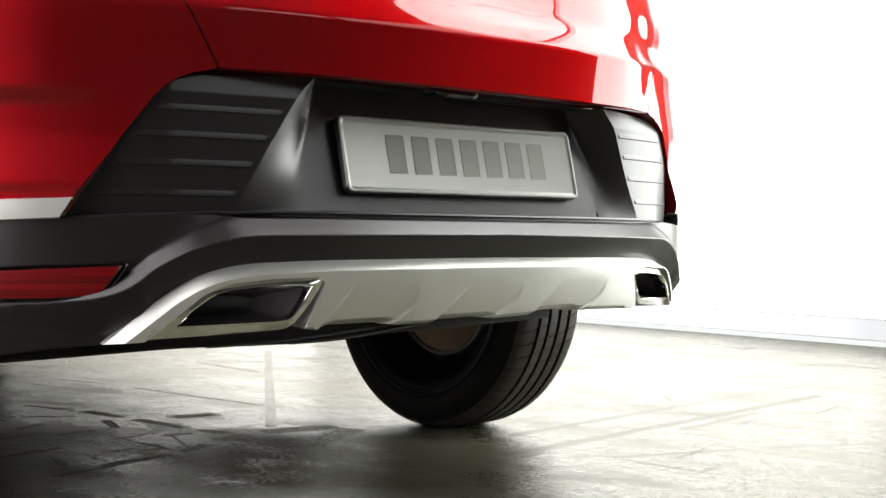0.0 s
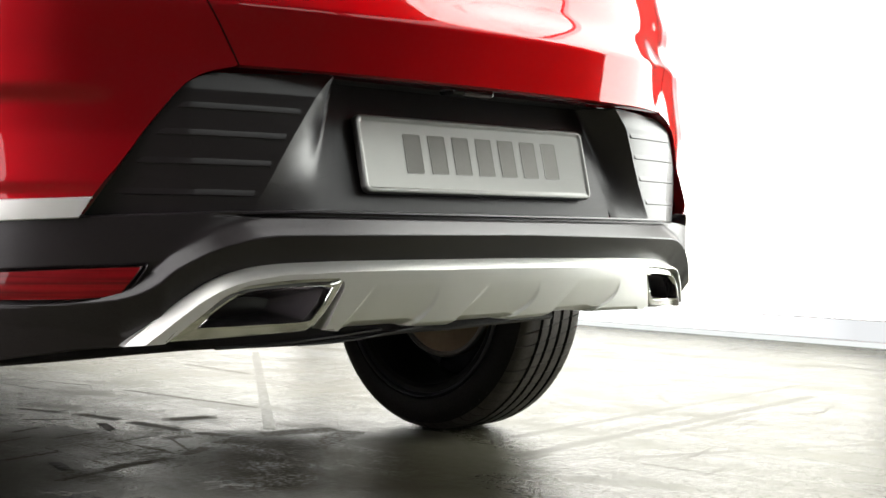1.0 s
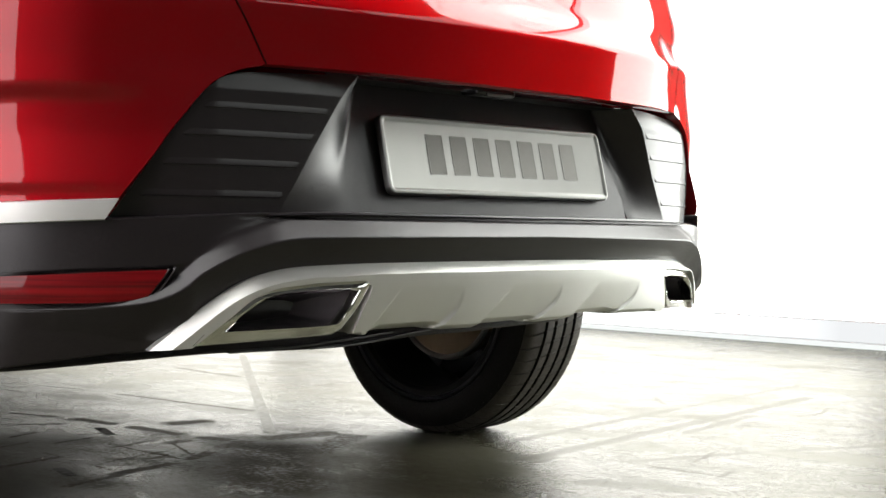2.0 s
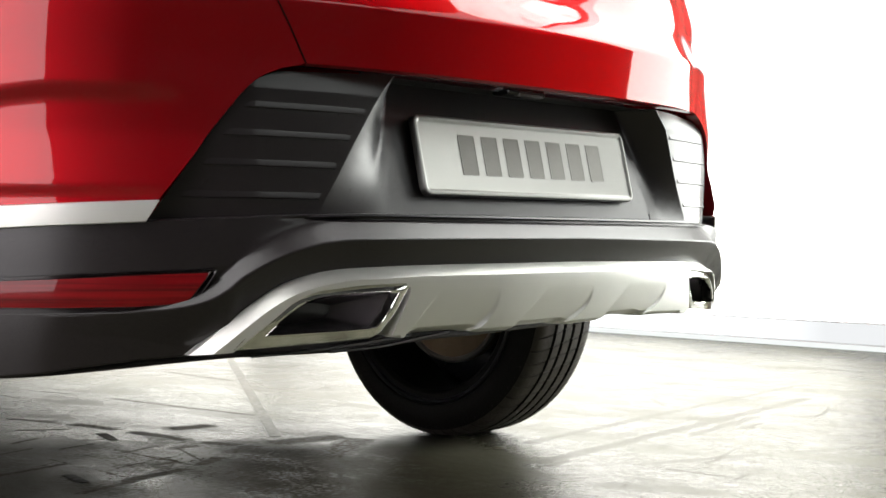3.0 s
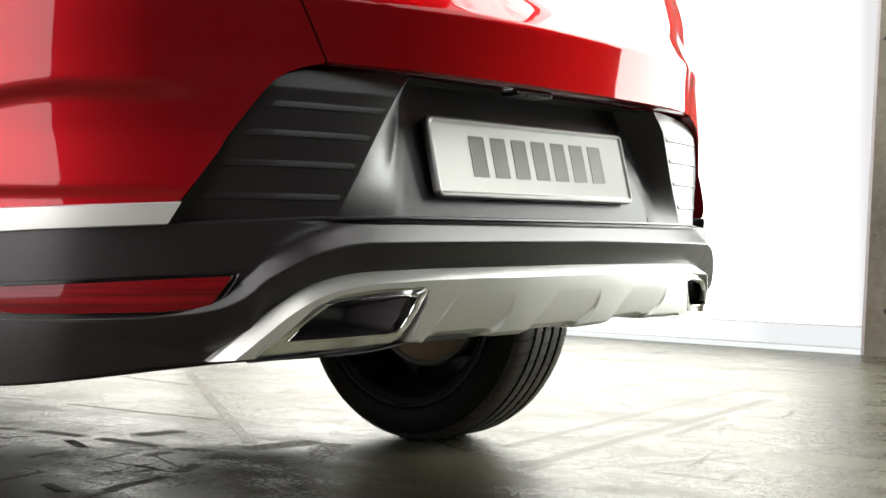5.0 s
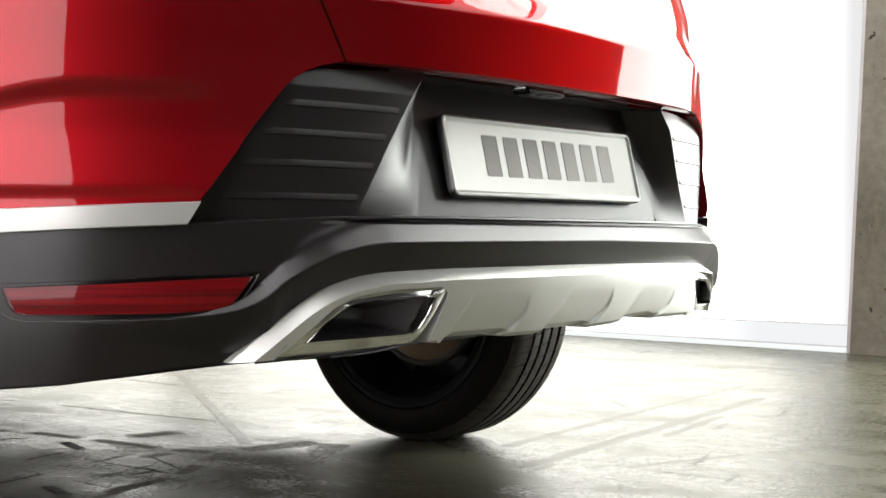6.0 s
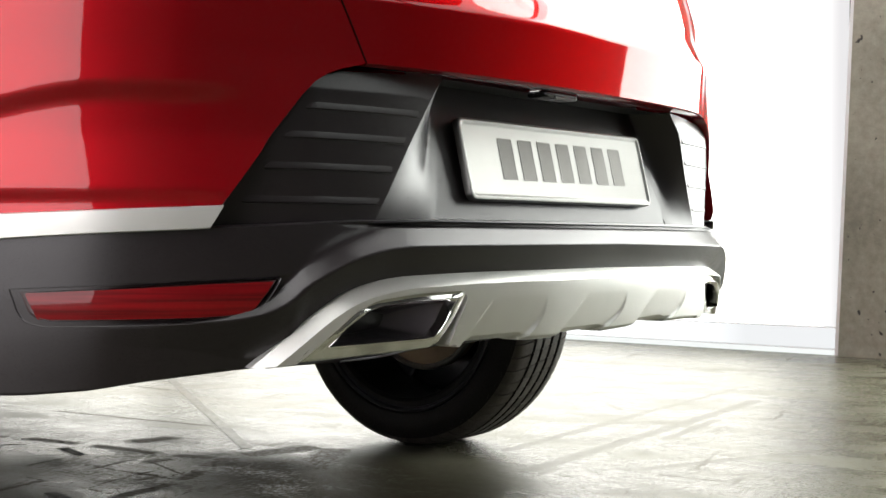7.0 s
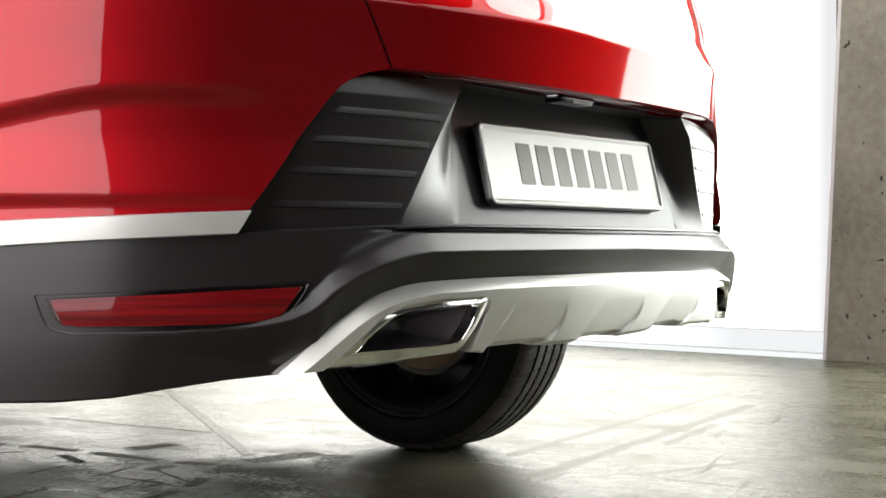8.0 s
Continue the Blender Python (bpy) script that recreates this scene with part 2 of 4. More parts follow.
# dark drag marks on the slab: from, to, half width, strength
MARKS = [
    ((0.672, 2.095), (0.71, 1.457), 0.016, 0.80), ((0.629, 2.427), (0.676, 2.203), 0.020, 0.55),
    ((1.293, 2.646), (1.246, 2.182), 0.030, 0.55), ((0.36, 1.435), (0.53, 1.392), 0.060, 0.95),
    ((0.215, 1.90), (0.275, 1.695), 0.024, 0.80), ((0.275, 1.70), (0.294, 1.476), 0.040, 0.85),
    ((0.294, 1.48), (0.299, 1.214), 0.038, 0.95), ((0.299, 1.22), (0.335, 1.07), 0.046, 1.0),
    ((0.098, 1.682), (0.231, 1.581), 0.018, 0.8), ((0.095, 1.424), (0.20, 1.386), 0.008, 0.95),
    ((0.04, 1.183), (0.23, 1.225), 0.013, 1.0), ((0.101, 1.09), (0.085, 0.985), 0.014, 0.95),
    ((-0.16, 0.888), (0.075, 0.930), 0.036, 1.0), ((0.065, 0.926), (0.215, 1.012), 0.040, 1.0),
    ((0.21, 1.01), (0.38, 1.08), 0.055, 1.0), ((-0.30, 0.833), (-0.085, 0.889), 0.024, 0.9),
    ((0.235, 1.22), (0.090, 0.900), 0.010, 0.85), ((0.12, 0.94), (0.092, 0.851), 0.010, 0.9),
    ((0.092, 0.855), (0.128, 0.785), 0.010, 0.9), ((-0.04, 1.467), (0.105, 1.529), 0.018, 0.85),
    ((-0.22, 1.33), (0.02, 1.395), 0.016, 0.8), ((0.36, 1.075), (0.62, 1.03), 0.085, 0.9),
    ((0.30, 0.80), (0.62, 1.00), 0.10, 0.8), ((-0.35, 1.10), (-0.05, 1.16), 0.022, 0.9), ((-0.02, 1.32), (0.15, 1.36), 0.016, 0.9),
    ((0.16, 1.16), (0.30, 1.17), 0.050, 0.8), ((0.00, 1.02), (0.12, 1.00), 0.026, 0.9), ((0.02, 0.80), (0.26, 0.90), 0.022, 0.85),
]
# fainter ones out in the light
FAINT_MARKS = [
    ((0.57, 0.453), (2.15, 0.63), 0.040, 1.0), ((0.78, 0.65), (1.64, 0.745), 0.034, 0.95), ((1.60, 0.74), (2.44, 0.828), 0.028, 0.8),
    ((0.55, 0.411), (0.69, 0.43), 0.020, 0.9), ((0.71, 0.30), (1.06, 0.166), 0.030, 0.8), ((1.06, 0.166), (1.60, -0.10), 0.030, 0.65),
    ((1.16, 0.445), (1.65, 0.525), 0.030, 0.9), ((1.80, 0.965), (1.63, 0.80), 0.018, 0.9), ((0.95, 0.55), (1.45, 0.62), 0.060, 0.6),
]
# painted shade on the slab: from, to, half width, strength
SHADED = [((-0.15, 0.38), (0.46, 1.13), 0.25, 0.95), ((0.0, 0.22), (0.62, 1.02), 0.34, 0.6), ((-0.62, 0.50), (-0.02, 1.60), 0.30, 0.55)]
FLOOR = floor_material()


def glow(name, colour, strength):
    m = bpy.data.materials.new(name)
    m.use_nodes = True
    nt = m.node_tree
    nt.nodes.clear()
    e = node(nt, "ShaderNodeEmission", Strength=strength)
    e.inputs["Color"].default_value = (*colour, 1)
    o = nt.nodes.new("ShaderNodeOutputMaterial")
    nt.links.new(e.outputs[0], o.inputs[0])
    return m


# white walls made to glow as the hall's light, in view and out
LIGHTWALL = glow("white_wall_glow", (1.0, 1.0, 0.985), GLOW_RIGHT)
_nt = LIGHTWALL.node_tree                            # falloff put into the glow: the wall dims towards the pillar
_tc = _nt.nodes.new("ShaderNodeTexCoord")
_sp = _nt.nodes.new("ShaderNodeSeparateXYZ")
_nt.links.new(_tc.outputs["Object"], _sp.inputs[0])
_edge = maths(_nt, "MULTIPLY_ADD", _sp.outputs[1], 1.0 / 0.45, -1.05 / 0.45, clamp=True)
_seam = ramp(_nt, maths(_nt, "MULTIPLY", _sp.outputs[1], 0.1), [(0.46, 1.0), (0.57, 0.36)])      # and towards its far seam, likewise put into the glow
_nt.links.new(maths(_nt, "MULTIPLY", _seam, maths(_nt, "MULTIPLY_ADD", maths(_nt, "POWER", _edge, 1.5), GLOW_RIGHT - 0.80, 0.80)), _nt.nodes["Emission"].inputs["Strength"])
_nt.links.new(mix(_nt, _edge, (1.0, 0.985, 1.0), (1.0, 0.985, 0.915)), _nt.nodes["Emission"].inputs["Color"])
# unseen bay and left wall, made to glow for the car's reflections
LIGHTBAY = glow("bay_glow", (0.98, 1.0, 0.955), GLOW_BAY)
LIGHTLEFT = glow("left_wall_glow", (1.0, 0.955, 0.975), GLOW_LEFT)
LIGHTFAR = glow("far_wall_glow", (1.0, 0.985, 0.915), GLOW_RIGHT)
_nt = LIGHTFAR.node_tree                             # the far wall's fade towards the hall's end is put into its glow
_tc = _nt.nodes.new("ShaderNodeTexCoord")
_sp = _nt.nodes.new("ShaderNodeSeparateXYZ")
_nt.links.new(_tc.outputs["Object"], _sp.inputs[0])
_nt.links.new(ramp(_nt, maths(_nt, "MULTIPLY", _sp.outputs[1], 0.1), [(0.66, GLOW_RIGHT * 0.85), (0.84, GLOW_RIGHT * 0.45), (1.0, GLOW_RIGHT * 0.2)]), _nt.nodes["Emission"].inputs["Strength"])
LIGHTUPPER = glow("upper_panel_glow", (0.98, 1.0, 0.955), GLOW_BAY)
_nt = LIGHTUPPER.node_tree                           # dim lines put into the glow, for ripples in the tailgate's reflection
_fold = noise_at(_nt, 1.6, 3.0, (1, 1.0, 0.35), 0.5)
_line = maths(_nt, "ABSOLUTE", maths(_nt, "SUBTRACT", maths(_nt, "FRACT", maths(_nt, "MULTIPLY", _fold, 9.0)), 0.5))
_nt.links.new(ramp(_nt, _line, [(0.0, GLOW_BAY * 0.6), (0.16, GLOW_BAY)]), _nt.nodes["Emission"].inputs["Strength"])
# baseboard strip made to glow so that it looks lit
SKIRTING = glow("skirting_glow", (0.96, 1.0, 0.985), 1.0)
# unseen band added for the pale arc in the tailgate's reflection
HEADER = glow("header_glow", (1.0, 0.98, 0.97), GLOW_BAY * 0.60)
PLINTH = glow("plinth_glow", (0.965, 0.985, 1.0), 0.97)
_nt = PLINTH.node_tree                                  # the plinth's light is put into its glow, dimmest beside the pillar
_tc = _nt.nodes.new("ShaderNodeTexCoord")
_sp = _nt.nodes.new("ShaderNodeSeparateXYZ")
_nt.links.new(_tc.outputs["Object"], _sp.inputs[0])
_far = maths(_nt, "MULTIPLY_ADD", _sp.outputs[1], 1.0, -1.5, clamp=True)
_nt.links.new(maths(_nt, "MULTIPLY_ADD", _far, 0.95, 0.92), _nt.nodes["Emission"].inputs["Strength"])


# ---- mesh helpers ----
def link_mesh(name, verts, faces, material, parent=None, label="", smooth=True):
    me = bpy.data.meshes.new(name)
    me.from_pydata([tuple(v) for v in verts], [], faces)
    me.validate()
    me.materials.append(material)
    if smooth:
        me.shade_smooth()
    ob = new(name, me)
    if parent is not None:
        ob.parent = parent
    if label:
        tagged(ob, label)
    return ob


def part(name, bm, material, parent=None, label="", smooth=False):
    me = bpy.data.meshes.new(name)
    bmesh.ops.recalc_face_normals(bm, faces=bm.faces)
    bm.to_mesh(me)
    bm.free()
    me.materials.append(material)
    if smooth:
        me.shade_smooth()
    ob = new(name, me)
    if parent is not None:
        ob.parent = parent
    if label:
        tagged(ob, label)
    return ob


def box(lo, hi, bevel=0.0, segments=2):
    bm = bmesh.new()
    bmesh.ops.create_cube(bm, size=1.0)
    for v in bm.verts:
        v.co = Vector([lo[i] + (v.co[i] + 0.5) * (hi[i] - lo[i]) for i in range(3)])
    if bevel:
        bmesh.ops.bevel(bm, geom=bm.edges[:], offset=bevel, segments=segments, affect="EDGES", profile=0.5)
    return bm


def resample(pts, n, smooth=False):
    """n points at even steps along a polyline, or along a smooth curve through it."""
    p = np.array(pts, float)
    if smooth and len(p) > 2:
        ext = np.vstack([2 * p[0] - p[1], p, 2 * p[-1] - p[-2]])
        out = []
        for i in range(len(p) - 1):
            a, b, c, d = ext[i:i + 4]
            for u in np.linspace(0, 1, 12, endpoint=False):
                out.append(0.5 * (2 * b + (c - a) * u + (2 * a - 5 * b + 4 * c - d) * u * u + (3 * b - a - 3 * c + d) * u ** 3))
        p = np.vstack(out + [p[-1]])
    s = np.r_[0, np.cumsum(np.linalg.norm(np.diff(p, axis=0), axis=1))]
    u = np.linspace(0, s[-1], n)
    return np.column_stack([np.interp(u, s, p[:, k]) for k in range(p.shape[1])])


def smoothstep(a, b, v):
    u = min(1.0, max(0.0, (v - a) / (b - a)))
    return u * u * (3 - 2 * u)


# ---- the car's outer skin ----
# plan: a rounded rear that turns into straight sides; height: how far back the skin stands
HALF, CORNER, POWER = 0.88, 0.60, 2.6
_th = np.linspace(0, math.pi / 2, 3000)
_px = np.r_[HALF * np.sin(_th) ** (2 / POWER), HALF]
_py = np.r_[CORNER * (1 - np.cos(_th) ** (2 / POWER)), CORNER + 0.6]
_ps = np.r_[0, np.cumsum(np.hypot(np.diff(_px), np.diff(_py)))]
PROFILE = [(0.26, -0.042), (0.33, -0.061), (0.36, -0.067), (0.41, -0.073), (0.46, -0.075), (0.50, -0.075), (0.53, -0.068), (0.60, -0.05), (0.70, -0.055),
           (0.755, -0.0625), (0.775, -0.0658), (0.781, -0.0648), (0.788, -0.0612), (0.83, -0.0385), (0.90, -0.016), (1.02, 0.018), (1.12, 0.085)]
_pz = np.linspace(0.26, 1.12, 431)
_pv = np.interp(_pz, [a for a, b in PROFILE], [b for a, b in PROFILE])
_k, _kf = np.exp(-np.linspace(-2, 2, 19) ** 2), np.exp(-np.linspace(-2, 2, 5) ** 2)
_fine = np.convolve(np.pad(_pv, 2, mode="edge"), _kf / _kf.sum(), mode="valid")
_broad = np.convolve(np.pad(_pv, 9, mode="edge"), _k / _k.sum(), mode="valid")
_pv = np.where((_pz < 0.74) | (_pz > 0.81), _broad, _fine)      # the crease stays tight


# the right flank is drawn in a little
RIGHT, RIGHT_LOW, RIGHT_HIGH = (0.0, 0.33, 0.50, 0.62, 0.75, 0.90), (0.0, 0.33, 0.483, 0.591, 0.708, 0.843), (0.0, 0.33, 0.455, 0.590, 0.712, 0.846)

_dx = np.linspace(-0.2, 1.2, 561)                       # evened, so that the paint shows no kinks
_kern = np.exp(-np.linspace(-2, 2, 61) ** 2)


def evened(table):
    v = np.interp(_dx, RIGHT, table)
    v = np.where(_dx < 0, _dx, np.where(_dx > 0.9, table[-1] + (_dx - 0.9), v))
    return np.convolve(np.pad(v, 30, mode="reflect", reflect_type="odd"), _kern / _kern.sum(), mode="valid")


_low, _high = evened(RIGHT_LOW), evened(RIGHT_HIGH)


def s_of(x):
    """Arc length from the car's middle to the place where the skin is x from it."""
    return math.copysign(float(np.interp(abs(x), _px[:3000], _ps[:3000])), x)


def skin(s, z, out=0.0):
    """A place on the skin at arc length s and height z, moved out by some metres."""
    a = abs(s)
    x = float(np.interp(a, _ps, _px))
    y = float(np.interp(a, _ps, _py)) + float(np.interp(z, _pz, _pv))
    e = 0.01
    tx = float(np.interp(a + e, _ps, _px)) - float(np.interp(max(0, a - e), _ps, _px))
    ty = float(np.interp(a + e, _ps, _py)) - float(np.interp(max(0, a - e), _ps, _py))
    n = math.hypot(tx, ty) or 1
    x, y = x + out * ty / n, y - out * tx / n
    if s < 0:
        return Vector((-x, y, z))
    k = smoothstep(0.45, 0.62, z)
    low, high = np.interp(x, _dx, _low), np.interp(x, _dx, _high)
    x = float(low + (high - low) * k)
    draw = -0.034 * smoothstep(0.65, 0.795, z) + 0.040 * smoothstep(0.785, 0.89, z)
    return Vector((x + draw * 1.15 * smoothstep(0.30, 0.56, x), y, z))


def sheet(name, grid, material, parent, label="", thick=0.0, sharp=38):
    """A mesh from rows of points; thick: a second layer behind, with edges closed."""
    nr, nc = len(grid), len(grid[0])
    verts = [v for row in grid for v in row]
    faces = [(r * nc + c, r * nc + c + 1, (r + 1) * nc + c + 1, (r + 1) * nc + c) for r in range(nr - 1) for c in range(nc - 1)]
    ob = link_mesh(name, verts, faces, material, parent, label)
    me = ob.data
    bm = bmesh.new()
    bm.from_mesh(me)
    bmesh.ops.remove_doubles(bm, verts=bm.verts, dist=1e-6)
    bmesh.ops.recalc_face_normals(bm, faces=bm.faces)
    mean = sum((f.normal.y * f.calc_area() for f in bm.faces))
    if mean > 0:
        bmesh.ops.reverse_faces(bm, faces=bm.faces)
    if thick:
        bm.normal_update()
        front, rim = bm.verts[:], [e for e in bm.edges if e.is_boundary]
        back = {v: bm.verts.new(v.co - v.normal * thick) for v in front}
        for f in bm.faces[:]:
            bm.faces.new([back[v] for v in reversed(f.verts)])
        for e in rim:
            p, q = e.verts
            bm.faces.new((p, q, back[q], back[p]))
        bmesh.ops.recalc_face_normals(bm, faces=bm.faces)
    for f in bm.faces:
        f.smooth = True
    for e in bm.edges:
        if len(e.link_faces) == 2 and e.calc_face_angle(0.0) > radians(sharp):
            e.smooth = False
    bm.to_mesh(me)
    bm.free()
    return ob


def ruled(left, right, rows, cols, out, side=1.0, smooth=False):
    """Rows of skin places between two edges given as (x, z); out: metres outwards as a function of s and z."""
    a, b = resample([(s_of(x), z) for x, z in left], rows, smooth), resample([(s_of(x), z) for x, z in right], rows, smooth)
    grid = []
    for p, q in zip(a, b):
        row = []
        for u in np.linspace(0, 1, cols):
            s, z = p + (q - p) * u
            row.append(skin(side * s, z, out(s, z)))
        grid.append(row)
    return grid


car = tagged(new("car"), "metallic red crossover car with black bumper cladding, parked on concrete", "car")
END = float(_ps[2999])          # the skin reaches the straight side here


# ridge of the bumper, its lower cladding and the step above the silver skid
RIDGE = [(0.0, 0.471), (0.385, 0.4675), (0.47, 0.465), (0.514, 0.456), (0.545, 0.445), (0.585, 0.422), (0.606, 0.4025), (0.626, 0.390), (0.65, 0.382), (0.685, 0.377), (0.74, 0.3735), (0.82, 0.366), (2.2, 0.33)]
_line = resample([(s_of(x) if x < 0.88 else x, z) for x, z in RIDGE], 400, smooth=True)
_rx, _rz = _line[:, 0], _line[:, 1]


def ridge_z(s):
    return float(np.interp(abs(s), _rx, _rz))


SKID_TOP = [(0.0, 0.437), (0.335, 0.435), (0.453, 0.430), (0.504, 0.424), (0.542, 0.4105), (0.572, 0.387), (0.600, 0.361), (0.6385, 0.3192), (0.66, 0.27), (2.2, 0.0)]
_line = resample([(s_of(x) if x < 0.88 else x, z) for x, z in SKID_TOP], 400, smooth=True)
_kx, _kz = _line[:, 0], _line[:, 1]


def cladding_out(s, z):
    a = abs(s)
    m = (ridge_z(a + 0.004) - ridge_z(a - 0.004)) / 0.008
    t = (z - ridge_z(a)) / math.sqrt(1 + m * m)
    flush = 0.004 - 0.018 * (1 - smoothstep(0.46, 0.74, a))
    crest = 0.004 + 0.010 * (1 - smoothstep(0.64, 0.75, a))
    if t > 0:
        wide = smoothstep(0.55, 0.66, a)
        band = crest - (1.0 - 0.15 * wide) * t
        round_off = 0.002 + 0.004 * smoothstep(0.46, 0.58, a) * (1 - smoothstep(0.72, 0.80, a))
        soft = round_off * math.log(math.exp(flush / round_off) + math.exp(band / round_off))
        step = max(band, crest - 0.018)
        step += (flush - step) * smoothstep(-0.002, 0.002, z - max(ridge_z(a) + 0.024, np.interp(a, (0.60, 0.63, 0.66, 0.74, 0.86), (0.4315, 0.4305, 0.4265, 0.4235, 0.417))))
        g = smoothstep(0.570, 0.615, a) * (1 - smoothstep(0.75, 0.85, a))
        d = soft + (step - soft) * g
    else:
        low = 0.004 - 0.022 * (1 - smoothstep(0.67, 0.98, a))
        d = max(low, crest + 0.60 * t)
        d = crest + (d - crest) * (1 - smoothstep(0.68, 0.90, a))
    d += (0.004 - d) * smoothstep(0.80, 0.86, a)
    groove = -0.003 * smoothstep(0.003, 0.0, abs(z - 0.4945)) * (1 - smoothstep(0.50, 0.56, a))
    behind = 0.05 * smoothstep(0.003, 0.014, float(np.interp(a, _kx, _kz)) - z)
    return d + groove - behind


def build_bumper():
    top = [(0.0, 0.4995), (0.50, 0.4985), (0.69, 0.488), (0.795, 0.480), (0.855, 0.472), (0.88, 0.468)]
    low = [(0.0, 0.345), (0.30, 0.342), (0.45, 0.330), (0.60, 0.322), (0.69, 0.315), (0.74, 0.307), (0.78, 0.298), (0.82, 0.292), (0.88, 0.283)]
    ts, tz = [s_of(x) for x, z in top], [z for x, z in top]
    ls, lz = [s_of(x) for x, z in low], [z for x, z in low]
    cols = np.linspace(-END, END, 641)
    grid = []
    for k in np.linspace(0, 1, 96):
        row = []
        for s in cols:
            z0, z1 = np.interp(abs(s), ls, lz) + 0.032 * smoothstep(0.05, 0.30, s), np.interp(abs(s), ts, tz)
            z = z0 + (z1 - z0) * k
            row.append(skin(s, z, cladding_out(s, z)))
        grid.append(row)
    # lower edge turns under the car
    under = [[p + Vector((0, d, -h)) for p in grid[0]] for d, h in ((0.05, 0.004), (0.02, 0.003), (0.006, 0.002))]
    bumper = sheet("rear_bumper", under + grid, BLACK, car, "satin black plastic rear bumper cladding", sharp=85)
    # shelf that closes the cladding towards the plate recess
    edge = [skin(s, np.interp(abs(s), ts, tz), cladding_out(s, 0.499)) for s in cols]
    shelf = [[p + Vector((0, d, h)) for p in edge] for d, h in ((0.0, 0.0), (0.004, 0.002), (0.10, 0.003))]
    sheet("shelf", shelf, BLACK, bumper)
    # thin raised bead along the shelf
    bead = [[skin(s, 0.4985 + h - 0.003 * smoothstep(0.40, 0.52, abs(s)), -0.013 + o - 0.004 * smoothstep(0.44, 0.54, abs(s))) for s in np.linspace(s_of(-0.5), s_of(0.5), 160)] for h, o in ((0.0045, -0.012), (0.0035, 0.003), (0.001, 0.004), (-0.001, 0.001), (-0.001, -0.012))]
    sheet("bead", bead, BLACK, bumper)
    return bumper


# ---- silver skid plate ----
POCKETS = [(-0.300, -0.345, -0.181, -0.212), (-0.0735, -0.138, 0.042, -0.008), (0.142, 0.075, 0.262, 0.195)]


def skid_out(x, z, b, bevel, low):
    d = 0.006 - 0.015 * (1 - bevel)
    for tl, bl, tr, br in POCKETS:
        k = (0.400 - z) / (0.400 - 0.346)
        if k > 0:
            deep = min(1.0, k)
            l, r = tl + (bl - tl) * k, tr + (br - tr) * min(1.2, k) ** 2.6
            a = max(0.0, min(1.0, (x - l) / 0.0036))
            t = max(0.0, min(1.0, (r - x) / (0.004 + 0.010 * deep)))
            wall = t * (1.5 - 0.5 * t * t)                      # a hollowed wall on one side, a step on the other
            d -= 0.0056 * a * wall * deep ** 1.35
            under = max(0.0, min(1.0, (low + 0.0085 - z) / 0.0085))
            d -= 0.014 * a * wall * under
    if b > 0.93 and abs(x) < 0.33:
        d -= 0.010 * ((b - 0.93) / 0.07) ** 2
    return d


